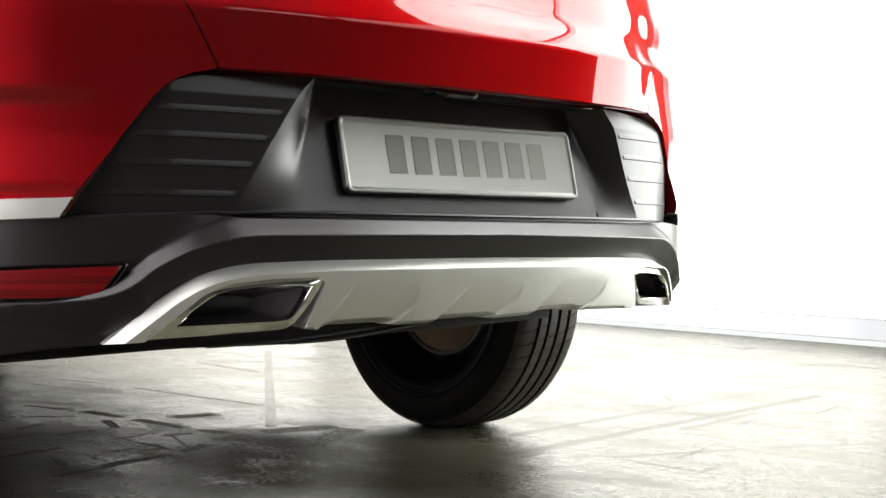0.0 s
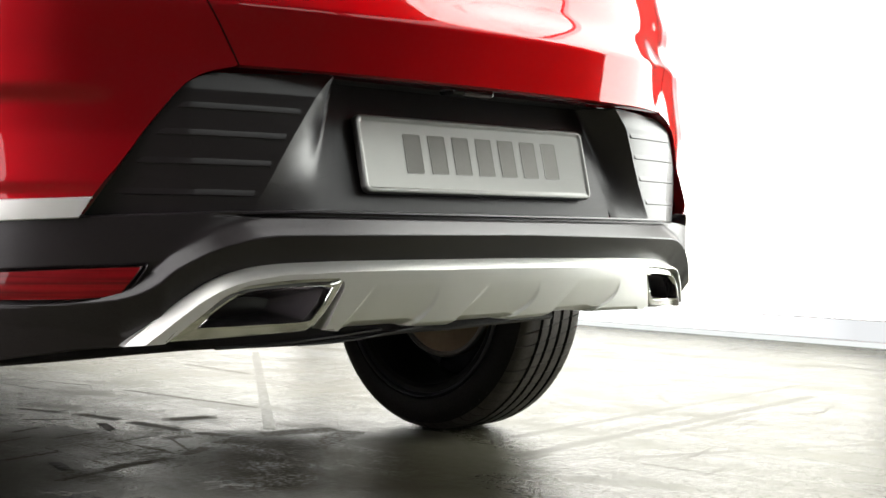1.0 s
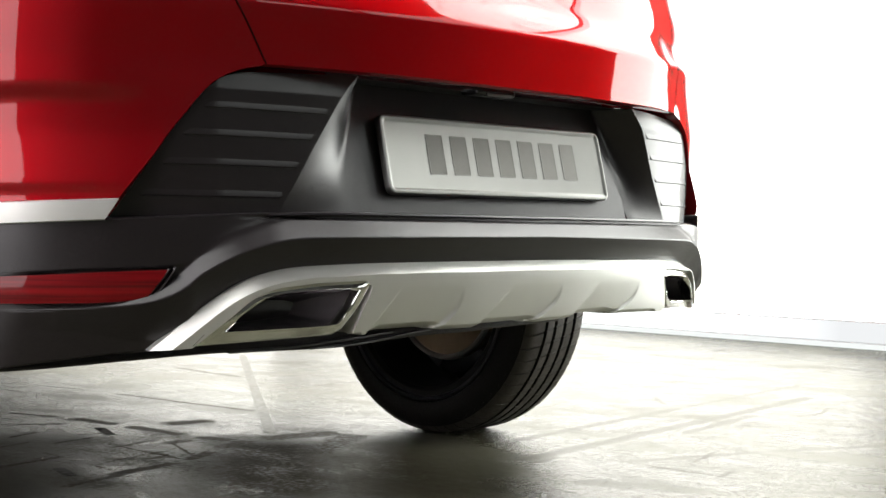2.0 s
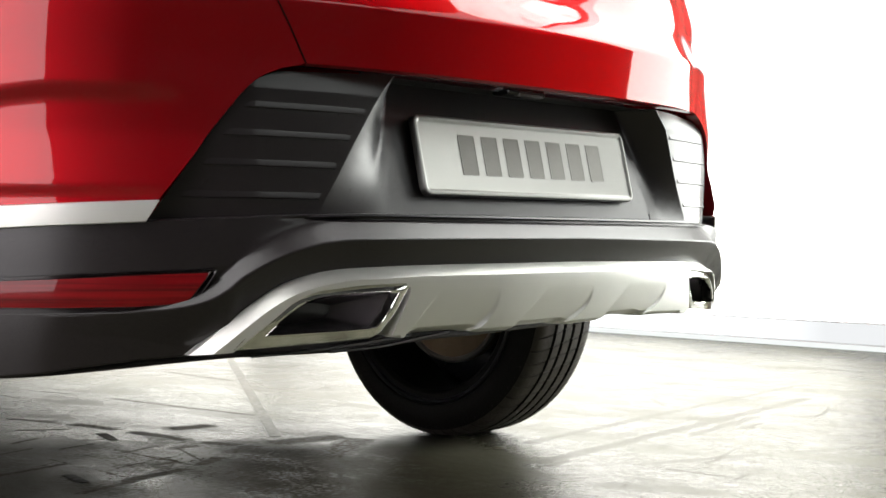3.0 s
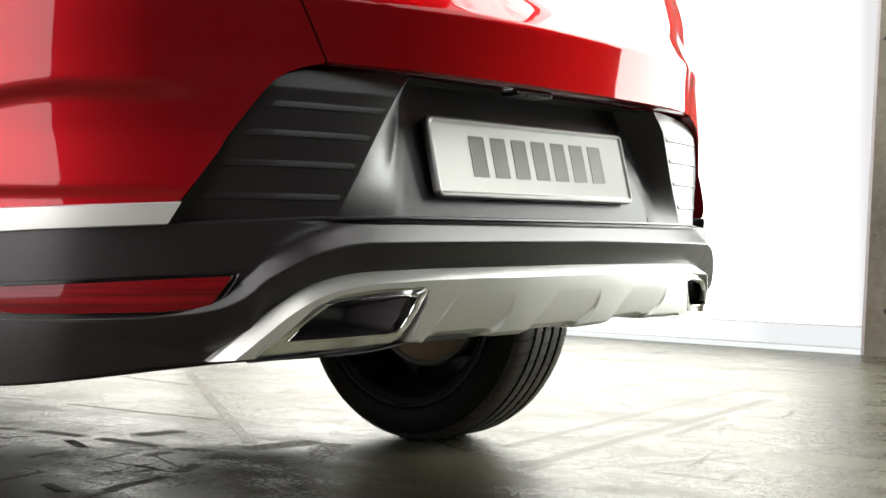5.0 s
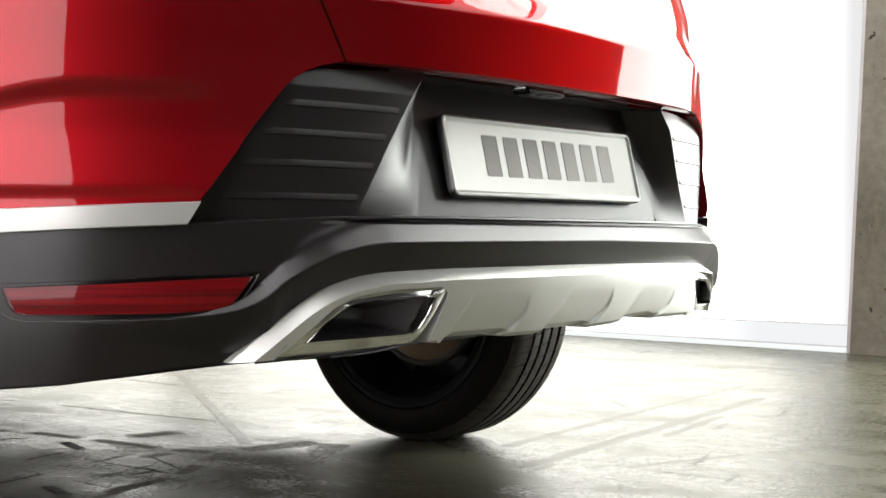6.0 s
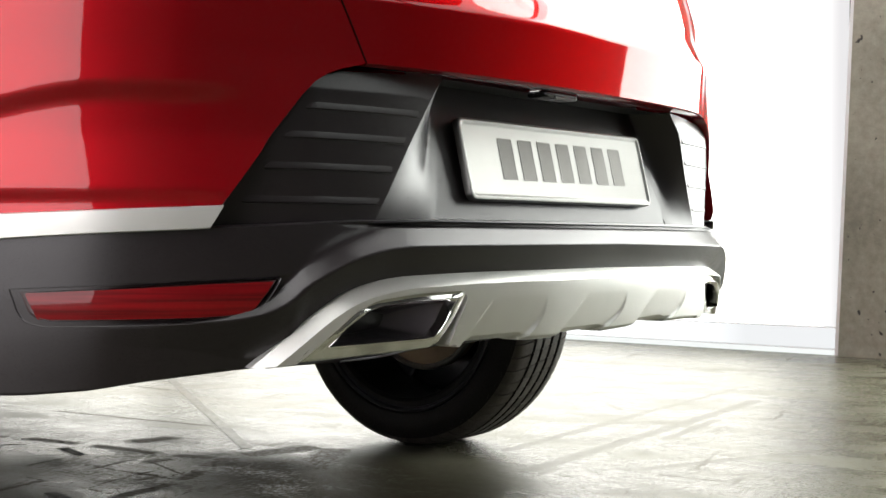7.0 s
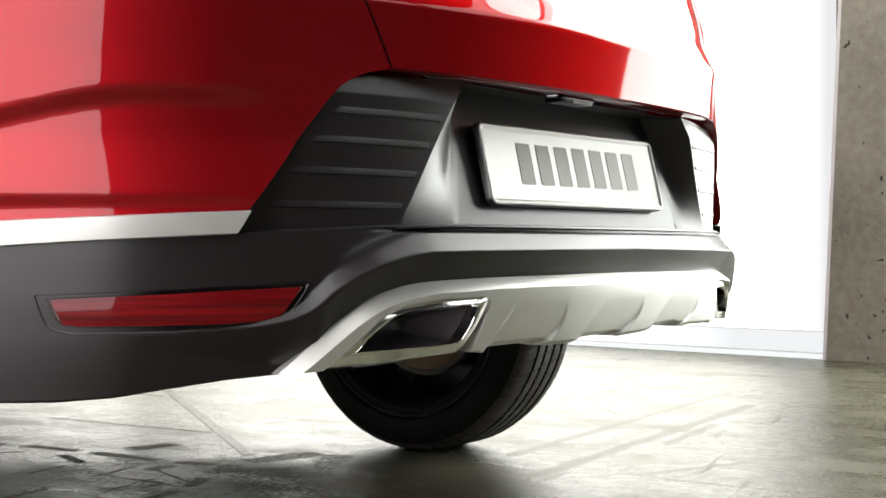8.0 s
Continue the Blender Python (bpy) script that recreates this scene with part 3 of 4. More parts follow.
def build_skid():
    half = [((0.0, 0.437), (0.0, 0.3405)), ((0.25, 0.436), (0.25, 0.3395)), ((0.31, 0.435), (0.375, 0.3375)), ((0.335, 0.435), (0.349, 0.409)), ((0.453, 0.430), (0.430, 0.407)),
            ((0.504, 0.424), (0.494, 0.400)), ((0.542, 0.4105), (0.522, 0.388)), ((0.572, 0.387), (0.543, 0.3685)), ((0.600, 0.361), (0.5655, 0.3475)), ((0.6385, 0.3192), (0.592, 0.3225))]
    full = [((-a[0], a[1]), (-b[0], b[1])) for a, b in half[:0:-1]] + half
    knots = np.r_[0, np.cumsum([max(math.dist(p[0], q[0]), math.dist(p[1], q[1])) for p, q in zip(full, full[1:])])]
    us = np.unique(np.round(np.r_[np.linspace(0, knots[-1], 900), knots], 5))
    f = [np.interp(us, knots, [pair[i][j] for pair in full]) for i in (0, 1) for j in (0, 1)]
    for arr in f:                                   # rounds the corners of the outline
        ker = np.ones(19) / 19
        inner = np.convolve(arr, ker, mode="same")
        far = np.abs(us - knots[-1] / 2) > 0.40
        far[:16] = far[-16:] = False
        arr[far] = inner[far]
    for k in (0, 1):                                # and evens the upper edge
        for _ in range(2):
            e = np.arange(1, 25)
            ext = np.r_[(f[k][0] - (f[k][1] - f[k][0]) * e)[::-1], f[k], f[k][-1] + (f[k][-1] - f[k][-2]) * e]
            f[k][:] = np.convolve(ext, np.ones(49) / 49, mode="valid")
    f[3] += np.array([0.009 * smoothstep(-0.12, 0.22, x) + 0.016 * smoothstep(0.45, 0.57, x) for x in f[2]])
    f[1] += np.array([0.024 * smoothstep(0.52, 0.63, x) for x in f[0]])
    for tl, bl, tr, br in POCKETS:                  # the ribs hang a little lower than the pockets
        f[3] += np.array([0.004 * smoothstep(bl, bl + 0.012, x) * (1 - smoothstep(br - 0.028, br, x)) - 0.0012 for x in f[2]]) * (np.abs(f[2]) < 0.36)
    n_bevel, edge = 6, 0.0165
    share = []
    for k in range(len(us)):                        # where along each column the bevel ends
        best = 0.72
        for b in np.linspace(0.05, 0.72, 60):
            x, z = f[0][k] + (f[2][k] - f[0][k]) * b, f[1][k] + (f[3][k] - f[1][k]) * b
            if np.min(np.hypot(x - f[0], z - f[1])) > edge:
                best = b
                break
        share.append(best)
    length = np.hypot(f[2] - f[0], f[3] - f[1])
    wide = np.convolve(np.pad(np.array(share) * length, 20, mode="edge"), np.ones(41) / 41, mode="valid")
    share = np.minimum(wide / length, 0.8)
    rows = [("bevel", u) for u in np.linspace(0, 1, n_bevel)] + [("face", u) for u in np.r_[np.linspace(0.015, 0.93, 60), 0.96, 1.0]]
    grid = []
    for kind, u in rows:
        row = []
        for k in range(len(us)):
            b = share[k] * u if kind == "bevel" else share[k] + (1 - share[k]) * u
            x, z = f[0][k] + (f[2][k] - f[0][k]) * b, f[1][k] + (f[3][k] - f[1][k]) * b
            row.append(skin(s_of(x), z, skid_out(x, z, b, u if kind == "bevel" else 1.0, f[3][k])))
        grid.append(row)
    grid.insert(0, [p + Vector((0, 0.03, 0.002)) for p in grid[0]])
    grid.append([p + Vector((0, 0.03, 0.0)) for p in grid[-1]])
    return sheet("skid_plate", grid, SATIN, car, "brushed satin silver rear skid plate with three sunken pockets", sharp=22)


def ring(points_out, points_in, side, outs, name, material, parent, label="", sharp=38):
    """A frame between two outlines of (x, z) with the same number of points, as rings at several heights."""
    rows = []
    for k, o in outs:
        row = [skin(side * s_of(x0 + (x1 - x0) * k), z0 + (z1 - z0) * k, o(x0, z0) if callable(o) else o) for (x0, z0), (x1, z1) in zip(points_out, points_in)]
        rows.append(row + row[:1])
    return sheet(name, rows, material, parent, label, sharp=sharp)


def build_exhaust(side):
    outer = resample([(0.592, 0.3255), (0.575, 0.3475), (0.545, 0.3776), (0.525, 0.3900), (0.510, 0.3955), (0.4965, 0.3990), (0.451, 0.4040), (0.392, 0.4078), (0.350, 0.4095), (0.3635, 0.3845), (0.382, 0.3580), (0.394, 0.3440), (0.408, 0.3362), (0.592, 0.3255)], 97)[:-1]
    inner = resample([(0.555, 0.3434), (0.543, 0.3570), (0.529, 0.3700), (0.5125, 0.3815), (0.500, 0.3865), (0.484, 0.3900), (0.4405, 0.3938), (0.405, 0.3948), (0.3725, 0.3955), (0.384, 0.3730), (0.397, 0.3550), (0.403, 0.3500), (0.414, 0.3482), (0.555, 0.3434)], 97)[:-1]

    if side > 0:                                     # this one sits a touch higher and further in
        outer, inner = ([(x - 0.016 * (0.62 - x) / 0.27, z + up + (0.013 - up) * (0.41 - z) / 0.07) for x, z in pts] for pts, up in ((outer, 0.011), (inner, 0.005)))

    def lip(flat, raised):
        """The upper bar lies flat and then turns in; the other bars rise towards the opening."""
        return lambda x, z: raised + (flat - raised) * smoothstep(0.372, 0.400, z) * smoothstep(0.350, 0.376, x) + (0.0070 - 1.25 * raised) * smoothstep(0.350, 0.342, z)

    outs = [(0.0, -0.012), (0.0, lip(0.0004, 0.0034)), (0.04, lip(0.0007, 0.0040)), (0.20, lip(0.0017, 0.0047)), (0.66, lip(0.0050, 0.0058)), (0.70, lip(0.0051, 0.0059)), (0.76, lip(0.0045, 0.0061)),
            (0.84, lip(0.0030, 0.0061)), (0.92, lip(0.0012, 0.0056)), (0.98, lip(-0.0006, 0.0046)), (1.0, lip(-0.0010, 0.003)), (1.0, -0.03)]
    thing = ring(outer, inner, side, outs, "exhaust_trim", CHROME, car, "polished chrome exhaust finisher", 17)
    inner = np.array(inner)
    c = np.mean(inner, axis=0)
    rows = []
    xs = [p[0] for p in inner]
    for k in (1.0, 0.985, 0.95, 0.90, 0.82, 0.72, 0.60, 0.45, 0.30, 0.15, 0.02):
        depth = -0.016 - 0.045 * (1 - k ** 2.5)
        row = []
        for x, z in inner:
            x, z = c[0] + (x - c[0]) * k, c[1] + (z - c[1]) * k
            far = (x - min(xs)) / (max(xs) - min(xs))     # the opening runs deeper towards the flank
            row.append(skin(side * s_of(x), z, -0.016 + (depth + 0.016) * (0.7 + 1.6 * far)))
        rows.append(row + row[:1])
    sheet("pipe", rows, PIPE, thing, "sooty dark exhaust opening")
    return thing


def build_reflector(side):
    outer = resample([(0.8385, 0.4165), (0.834, 0.390), (0.829, 0.3755), (0.818, 0.3705), (0.70, 0.3735), (0.652, 0.3765), (0.640, 0.3865), (0.617, 0.4290), (0.70, 0.4270), (0.80, 0.420), (0.8385, 0.4165)], 121)[:-1]
    inner = resample([(0.8315, 0.4125), (0.8265, 0.390), (0.822, 0.3815), (0.812, 0.3785), (0.70, 0.381), (0.656, 0.3845), (0.645, 0.392), (0.624, 0.4265), (0.70, 0.4230), (0.80, 0.4155), (0.8315, 0.4125)], 121)[:-1]
    thing = ring(outer, inner, side, ((0.0, -0.016), (0.0, 0.0035), (0.15, 0.0045), (0.4, 0.003), (0.85, -0.003), (1.0, -0.004)), "rear_reflector", BLACK, car, "long red rear reflector in a black bezel")
    c = np.mean(inner, axis=0)
    rim = [(c + (p - c) * 0.965) for p in inner]
    ring(inner, [(p[0], p[1]) for p in rim], side, ((0.0, -0.005), (0.0, 0.0045), (0.5, 0.0055), (1.0, 0.0045)), "lens_rim", LENSRIM, thing, "thin clear plastic edge of the reflector")
    # lens face, as rows from the upper to the lower edge
    up = resample([(0.829, 0.4112), (0.80, 0.4140), (0.70, 0.4215), (0.627, 0.4250)], 70)
    lo = resample([(0.8205, 0.3803), (0.80, 0.3803), (0.70, 0.3826), (0.650, 0.3865)], 70)
    grid = [[skin(side * s_of(p[0] + (q[0] - p[0]) * k), p[1] + (q[1] - p[1]) * k, 0.0048 + 0.002 * math.sin(k * math.pi)) for p, q in zip(up, lo)] for k in np.linspace(0, 1, 12)]
    sheet("lens", grid, LENS, thing, "translucent red lens")
    return thing


def build_trim(side):
    top = resample([(s_of(0.679), 0.5155), (s_of(0.794), 0.5085), (s_of(0.855), 0.5030), (END, 0.497)], 60)
    low = resample([(s_of(0.694), 0.4875), (s_of(0.796), 0.480), (s_of(0.855), 0.472), (END, 0.467)], 60)
    grid = []
    for k, o in ((0.0, -0.01), (0.0, 0.012), (0.05, 0.014), (0.5, 0.013), (0.95, 0.012), (1.0, 0.010), (1.0, -0.01)):
        grid.append([skin(side * (a[0] + (b[0] - a[0]) * k), a[1] + (b[1] - a[1]) * k, o if side < 0 else o - 0.009) for a, b in zip(top, low)])
    return sheet("side_trim", grid, SATIN, car, "satin silver strip under the red rear wing", thick=0.002)


def wing_out(s, z):
    a = abs(s)
    fade = smoothstep(s_of(0.62), s_of(0.72), a)
    band = 0.650 - 0.035 * smoothstep(s_of(0.76), s_of(0.87), a) - 0.02 * smoothstep(s_of(0.87), END, a)
    d = 0.006 + 0.010 * fade * smoothstep(band - 0.014, band + 0.014, z)
    d -= 0.008 * smoothstep(0.536, 0.516, z) * fade
    if z > 0.79:
        d -= 0.010 * smoothstep(0.79, 0.84, z)
    return d


SEAM_LINE = [(0.500, 0.697), (0.530, 0.750), (0.553, 0.787), (0.548, 0.83), (0.535, 0.90), (0.52, 1.0), (0.52, 1.12)]


def build_wing(side):
    left = [(0.679, 0.5165), (0.632, 0.578), (0.580, 0.654), (0.566, 0.670), (0.550, 0.681), (0.532, 0.6885), (0.508, 0.694)] + [(x + 0.001, z) for x, z in SEAM_LINE]
    right_z = [0.493, 0.555, 0.64, 0.655, 0.67, 0.685, 0.698, 0.71, 0.76, 0.79, 0.83, 0.90, 1.0, 1.12]
    knots = np.r_[0, np.cumsum([math.dist(p, q) for p, q in zip(left, left[1:])])]
    us = np.sort(np.r_[np.linspace(0, knots[-1], 110), knots])
    lx = np.interp(us, knots, [s_of(x) for x, z in left])
    lz = np.interp(us, knots, [z for x, z in left])
    rz = np.interp(us, knots, right_z)
    grid = []
    for a, z0, z1 in zip(lx, lz, rz):
        row = []
        for u in np.r_[-0.001, np.linspace(0, 1, 90)]:
            s, z = a + (END - a) * max(u, 0), z0 + (z1 - z0) * max(u, 0)
            o = wing_out(s, z)
            row.append(skin(side * s, z, o if u >= 0 else o - 0.02))
        grid.append(row)
    return sheet("rear_wing", grid, RED, car, "glossy red rear wing panel", thick=0.0015)


def gate_out(s, z):
    x = s
    dish = 0.016 * math.exp(-((x - 0.02) / 0.16) ** 2 - ((z - 0.885) / 0.055) ** 2)
    return 0.006 - dish * smoothstep(0.79, 0.82, z)


def build_tailgate():
    zs = np.r_[0.6945, 0.697, 0.700, np.linspace(0.71, 0.765, 14), np.linspace(0.767, 0.80, 24), np.linspace(0.803, 1.12, 90)]
    sx, sz = [x for x, z in SEAM_LINE], [z for x, z in SEAM_LINE]
    grid = []
    for z in zs:
        e = s_of(float(np.interp(z, sz, sx)) - 0.001)
        grid.append([skin(s, z, gate_out(s, z) - (0.004 if z < 0.696 else 0.0)) for s in np.linspace(-e, e, 161)])
    lip = [p + Vector((0, 0.055, 0.004)) for p in grid[0]]
    grid.insert(0, lip)
    gate = sheet("tailgate", grid, RED, car, "glossy red tailgate with a crease above the plate", thick=0.0015)
    for side in (-1, 1):
        # dark strip laid over each seam in place of the gap's shade
        row = [[skin(side * (s_of(x) + d), z, 0.0072 if abs(d) < 0.002 else 0.002) for x, z in resample(SEAM_LINE[:5], 40)] for d in (-0.0010, -0.0004, 0.0004, 0.0010)]
        sheet("gap_strip", row, SEAM, gate)
    # rear window and roof line above
    rows = []
    for y, z, w in ((0.10, 1.10, 0.52), (0.20, 1.20, 0.50), (0.55, 1.40, 0.47), (0.95, 1.53, 0.46)):
        rows.append([Vector((x * w, y + 0.10 * x * x, z - 0.02 * x * x)) for x in np.linspace(-1, 1, 25)])
    sheet("rear_window", rows, GLASS, car, "dark tinted sloping rear window")
    return gate


def fin_out(s, z):
    """The panel stands upright; its top leans forward."""
    return float(np.interp(z, _pz, _pv)) + 0.051 + 0.03 * (z - 0.60) - 0.22 * max(0.0, z - 0.663)


FIN_OUTER = [(0.694, 0.4885), (0.632, 0.576), (0.580, 0.652), (0.566, 0.668), (0.550, 0.679), (0.530, 0.6865)]
FIN_INNER = [(0.475, 0.500), (0.468, 0.512), (0.453, 0.534), (0.427, 0.574), (0.400, 0.616), (0.383, 0.643), (0.366, 0.667), (0.337, 0.696)]


def inset(s, z):
    """The panel leans in towards the plate recess."""
    return -0.027 * max(0.0, min(1.0, (s_of(0.56) - abs(s)) / (s_of(0.56) - s_of(0.35))))


def build_fins(side):
    thing = sheet("vent_panel", ruled(FIN_OUTER, FIN_INNER, 90, 60, lambda s, z: fin_out(s, z) + inset(s, z), side, True), BLACK, car, "black ribbed vent panel beside the plate recess", thick=0.003, sharp=16)
    ox, oz = [x for x, z in FIN_OUTER], [z for x, z in FIN_OUTER]
    ix, iz = [x for x, z in FIN_INNER], [z for x, z in FIN_INNER]
    # each slat is a thin ledge with a sloping upper facet
    for top in (0.6410, 0.6045, 0.5660, 0.5245):
        top += 0.009 * (side > 0)
        grid = []
        for h, o in ((0.0050, -0.003), (0.0044, 0.0), (-0.0026, 0.0016), (-0.0033, 0.0016), (-0.0042, 0.0010), (-0.0047, 0.0), (-0.0050, -0.003)):
            z = max(top + h, 0.497)
            a = s_of(float(np.interp(z, oz, ox)) - 0.004)
            b = s_of(float(np.interp(z, iz, ix)) + 0.010)
            row = []
            for u in np.r_[np.linspace(0, 0.97, 60), 0.98, 0.986, 0.991, 0.995, 1.0]:
                s = a + (b - a) * u
                end = smoothstep(0.0, 0.10, u) * (1 - smoothstep(0.990, 1.0, u))
                row.append(skin(side * s, z, fin_out(s, z) + inset(s, z) - 0.003 + (o + 0.003) * end))
            grid.append(row)
        sheet("slat", grid, BLACK, thing, sharp=25)
    # cheek between the vent panel and the plate recess: flush below, a deep concave flank above
    us = np.linspace(0, 1, 45)
    rise = (0.42 + 0.58 * us) * (1 - np.array([smoothstep(0.72, 1.0, u) for u in us]))
    rise = np.r_[0, np.cumsum((rise[1:] + rise[:-1]) / 2)]
    rise = rise / rise[-1]
    grid = []
    for x, z in resample([(s_of(x), z) for x, z in FIN_INNER], 60, True):
        p = skin(side * x, z, fin_out(x, z) + inset(x, z))
        back = recess(p.z) - 0.0006
        edge = side * (0.350 - 0.37 * (p.z - 0.505))
        w = smoothstep(0.51, 0.585, p.z)
        row = [Vector((p.x + (edge - p.x) * u, p.y + (back - p.y) * (f * w + (1 - w) * u), p.z)) for u, f in zip(us, rise)]
        row.append(Vector((edge - side * 0.02, recess(p.z) + 0.0003, p.z)))
        grid.append(row)
    sheet("cheek", grid, BLACK, thing, "smooth black cheek of the plate recess", thick=0.002)
    return thing


def recess(z):
    """How far forward the back of the plate recess stands."""
    return 0.015 + (z - 0.53) * 0.27


def build_recess():
    grid = [[Vector((x, recess(z), z)) for x in np.linspace(-0.335, 0.325, 40)] for z in np.linspace(0.492, 0.715, 24)]
    panel = sheet("plate_recess", grid, BLACK, car, "black plastic recess behind the plate", thick=0.003)
    roof = [[Vector((x, y, 0.6935)) for x in np.linspace(-0.38, 0.36, 30)] for y in (0.004, 0.02, 0.08)]
    sheet("recess_roof", roof, DARK, panel)
    # plate lamp and its holder under the tailgate lip
    lamp = part("plate_lamp", box((-0.095, -0.016, 0.6880), (-0.005, 0.020, 0.6985), 0.004), GLOSS, car, "small plate lamp under the tailgate lip")
    part("lamp_lens", box((-0.072, -0.0175, 0.6870), (-0.014, -0.006, 0.692), 0.001), LAMPGLASS, lamp)
    return panel


def rounded(w, h, r, n=8):
    pts = []
    for cx, cz, a0 in ((w - r, h - r, 0), (-w + r, h - r, 90), (-w + r, -h + r, 180), (w - r, -h + r, 270)):
        for k in range(n + 1):
            a = radians(a0 + 90 * k / n)
            pts.append((cx + r * math.cos(a), cz + r * math.sin(a)))
    return pts


def build_plate():
    """Brushed plate with a raised rim, leaning like the recess behind it."""
    thing = tagged(new("number_plate"), "brushed aluminium show plate with plain sunken bars")
    thing.parent = car
    thing.matrix_local = Matrix.Translation((0.0013, 0.0144, 0.592)) @ Matrix.Rotation(-0.226, 4, "X") @ Matrix.Rotation(-0.0045, 4, "Y")
    w, h = 0.265, 0.0598
    rows = []
    for dw, y in ((0.0, 0.010), (0.0, 0.001), (0.001, -0.0005), (0.0035, -0.0012), (0.006, -0.0005), (0.0085, 0.0012), (0.010, 0.0015)):
        rows.append([Vector((x, y, z)) for x, z in rounded(w - dw, h - dw, 0.012 - dw * 0.8)])
    verts = [v for r in rows for v in r]
    n = len(rows[0])
    faces = [(r * n + c, r * n + (c + 1) % n, (r + 1) * n + (c + 1) % n, (r + 1) * n + c) for r in range(len(rows) - 1) for c in range(n)]
    faces.append(tuple((len(rows) - 1) * n + c for c in range(n)))
    faces.append(tuple(range(n))[::-1])
    body = link_mesh("plate", verts, faces, PLATE, thing)
    body.data.set_sharp_from_angle(angle=radians(35))
    # seven sunken bars in place of the maker's word
    x0, x1, bz = -0.180, 0.197, 0.003
    step = (x1 - x0) / 7
    for k in range(7):
        cx = x0 + step * (k + 0.5)
        rows = []
        for dw, y in ((0.0, 0.0013), (0.0, 0.0009), (0.0022, 0.0011)):
            rows.append([Vector((cx + x, y, bz + z)) for x, z in rounded(0.0185 - dw, 0.031 - dw, 0.002, 2)])
        verts = [v for r in rows for v in r]
        n = len(rows[0])
        faces = [(r * n + c, r * n + (c + 1) % n, (r + 1) * n + (c + 1) % n, (r + 1) * n + c) for r in range(2) for c in range(n)]
        faces.append(tuple(2 * n + c for c in range(n)))
        link_mesh("bar", verts, faces, CUT, thing, smooth=False)
    return thing


# ---- wheels ----
TYRE_R, TYRE_IN, TYRE_OUT, AXLE = 0.338, 0.745, 0.960, 0.90


def build_wheel():
    """A wheel whose inner side faces -x; its origin is the hub's middle."""
    thing = tagged(new("wheel"), "low-profile black tyre on a dark alloy wheel")
    hw, R, k = 0.1125, 0.345, TYRE_R / 0.345
    prof = [(-hw + 0.012, 0.232, 0), (-hw + 0.004, 0.240, 0), (-hw + 0.004, 0.2635, 0), (-hw - 0.004, 0.2685, 0), (-hw - 0.008, 0.285, 0), (-hw - 0.002, 0.306, 0), (-hw + 0.006, 0.320, 0), (-hw + 0.011, 0.3275, 3), (-hw + 0.017, 0.3345, 3), (-hw + 0.025, R - 0.0055, 1), (-hw + 0.040, R - 0.002, 1), (-hw + 0.058, R - 0.001, 1)]
    grooves = (-0.047, -0.014, 0.020, 0.053)
    for g in grooves:
        prof += [(g - 0.0052, R - 0.0003, 2), (g - 0.0040, R - 0.009, 0), (g + 0.0040, R - 0.009, 0), (g + 0.0052, R - 0.0003, 2)]
        if g < 0.05:
            prof += [(g + 0.012, R, 2), (g + 0.022, R, 2)]
    prof += [(0.070, R - 0.001, 1), (hw - 0.025, R - 0.0055, 1), (hw - 0.017, 0.3345, 3), (hw - 0.011, 0.3275, 3), (hw - 0.002, 0.310, 0), (hw + 0.006, 0.285, 0), (hw + 0.002, 0.258, 0), (hw - 0.004, 0.240, 0), (hw - 0.012, 0.232, 0)]
    tread = {j for j in range(len(prof) - 1) if prof[j][2] and prof[j + 1][2]}
    pitches = 64
    steps = (0.0, 0.45, 0.86, 0.885, 0.955, 0.98)
    angles = [(k + f) / pitches * 2 * math.pi for k in range(pitches) for f in steps]
    cut = [f in (0.885, 0.955) for k in range(pitches) for f in steps]
    verts, n, m = [], len(prof), len(angles)
    for a, c in zip(angles, cut):
        for x, r, kind in prof:
            rr = r - (0.006 if c and kind in (1, 3) else 0.003 if c and kind == 2 else 0.0)
            tw = a + (x * 2.2 if kind else 0.0) * 0.35
            verts.append((x, k * rr * math.sin(tw), k * rr * math.cos(tw)))
    faces = [(i * n + j, i * n + j + 1, ((i + 1) % m) * n + j + 1, ((i + 1) % m) * n + j) for i in range(m) for j in range(n - 1)]
    tyre = link_mesh("tyre", verts, faces, RUBBER, thing, "black tyre with four tread grooves")
    tyre.data.set_sharp_from_angle(angle=radians(32))
    tyre.data.materials.append(TREAD)
    for f in tyre.data.polygons:                        # the tread is paler and browner than the walls
        if f.index % (n - 1) in tread:
            f.material_index = 1

    def turned(name, profile, material, parent, label="", seg=72):
        vs, k = [], len(profile)
        for i in range(seg):
            a = 2 * math.pi * i / seg
            vs += [(x, r * math.sin(a), r * math.cos(a)) for x, r in profile]
        fs = [(i * k + j, i * k + j + 1, ((i + 1) % seg) * k + j + 1, ((i + 1) % seg) * k + j) for i in range(seg) for j in range(k - 1)]
        ob = link_mesh(name, vs, fs, material, parent, label)
        ob.data.set_sharp_from_angle(angle=radians(35))
        return ob

    rim = turned("rim", [(-hw + 0.006, 0.2585), (-hw - 0.003, 0.2580), (-hw - 0.0055, 0.2545), (-hw - 0.003, 0.2500), (-hw + 0.010, 0.2465), (-hw + 0.016, 0.236), (-hw + 0.05, 0.226), (0.0, 0.222), (0.08, 0.224), (hw - 0.012, 0.238), (hw - 0.004, 0.246), (hw - 0.002, 0.238), (hw - 0.014, 0.226)], RIM, thing, "dark alloy rim barrel")
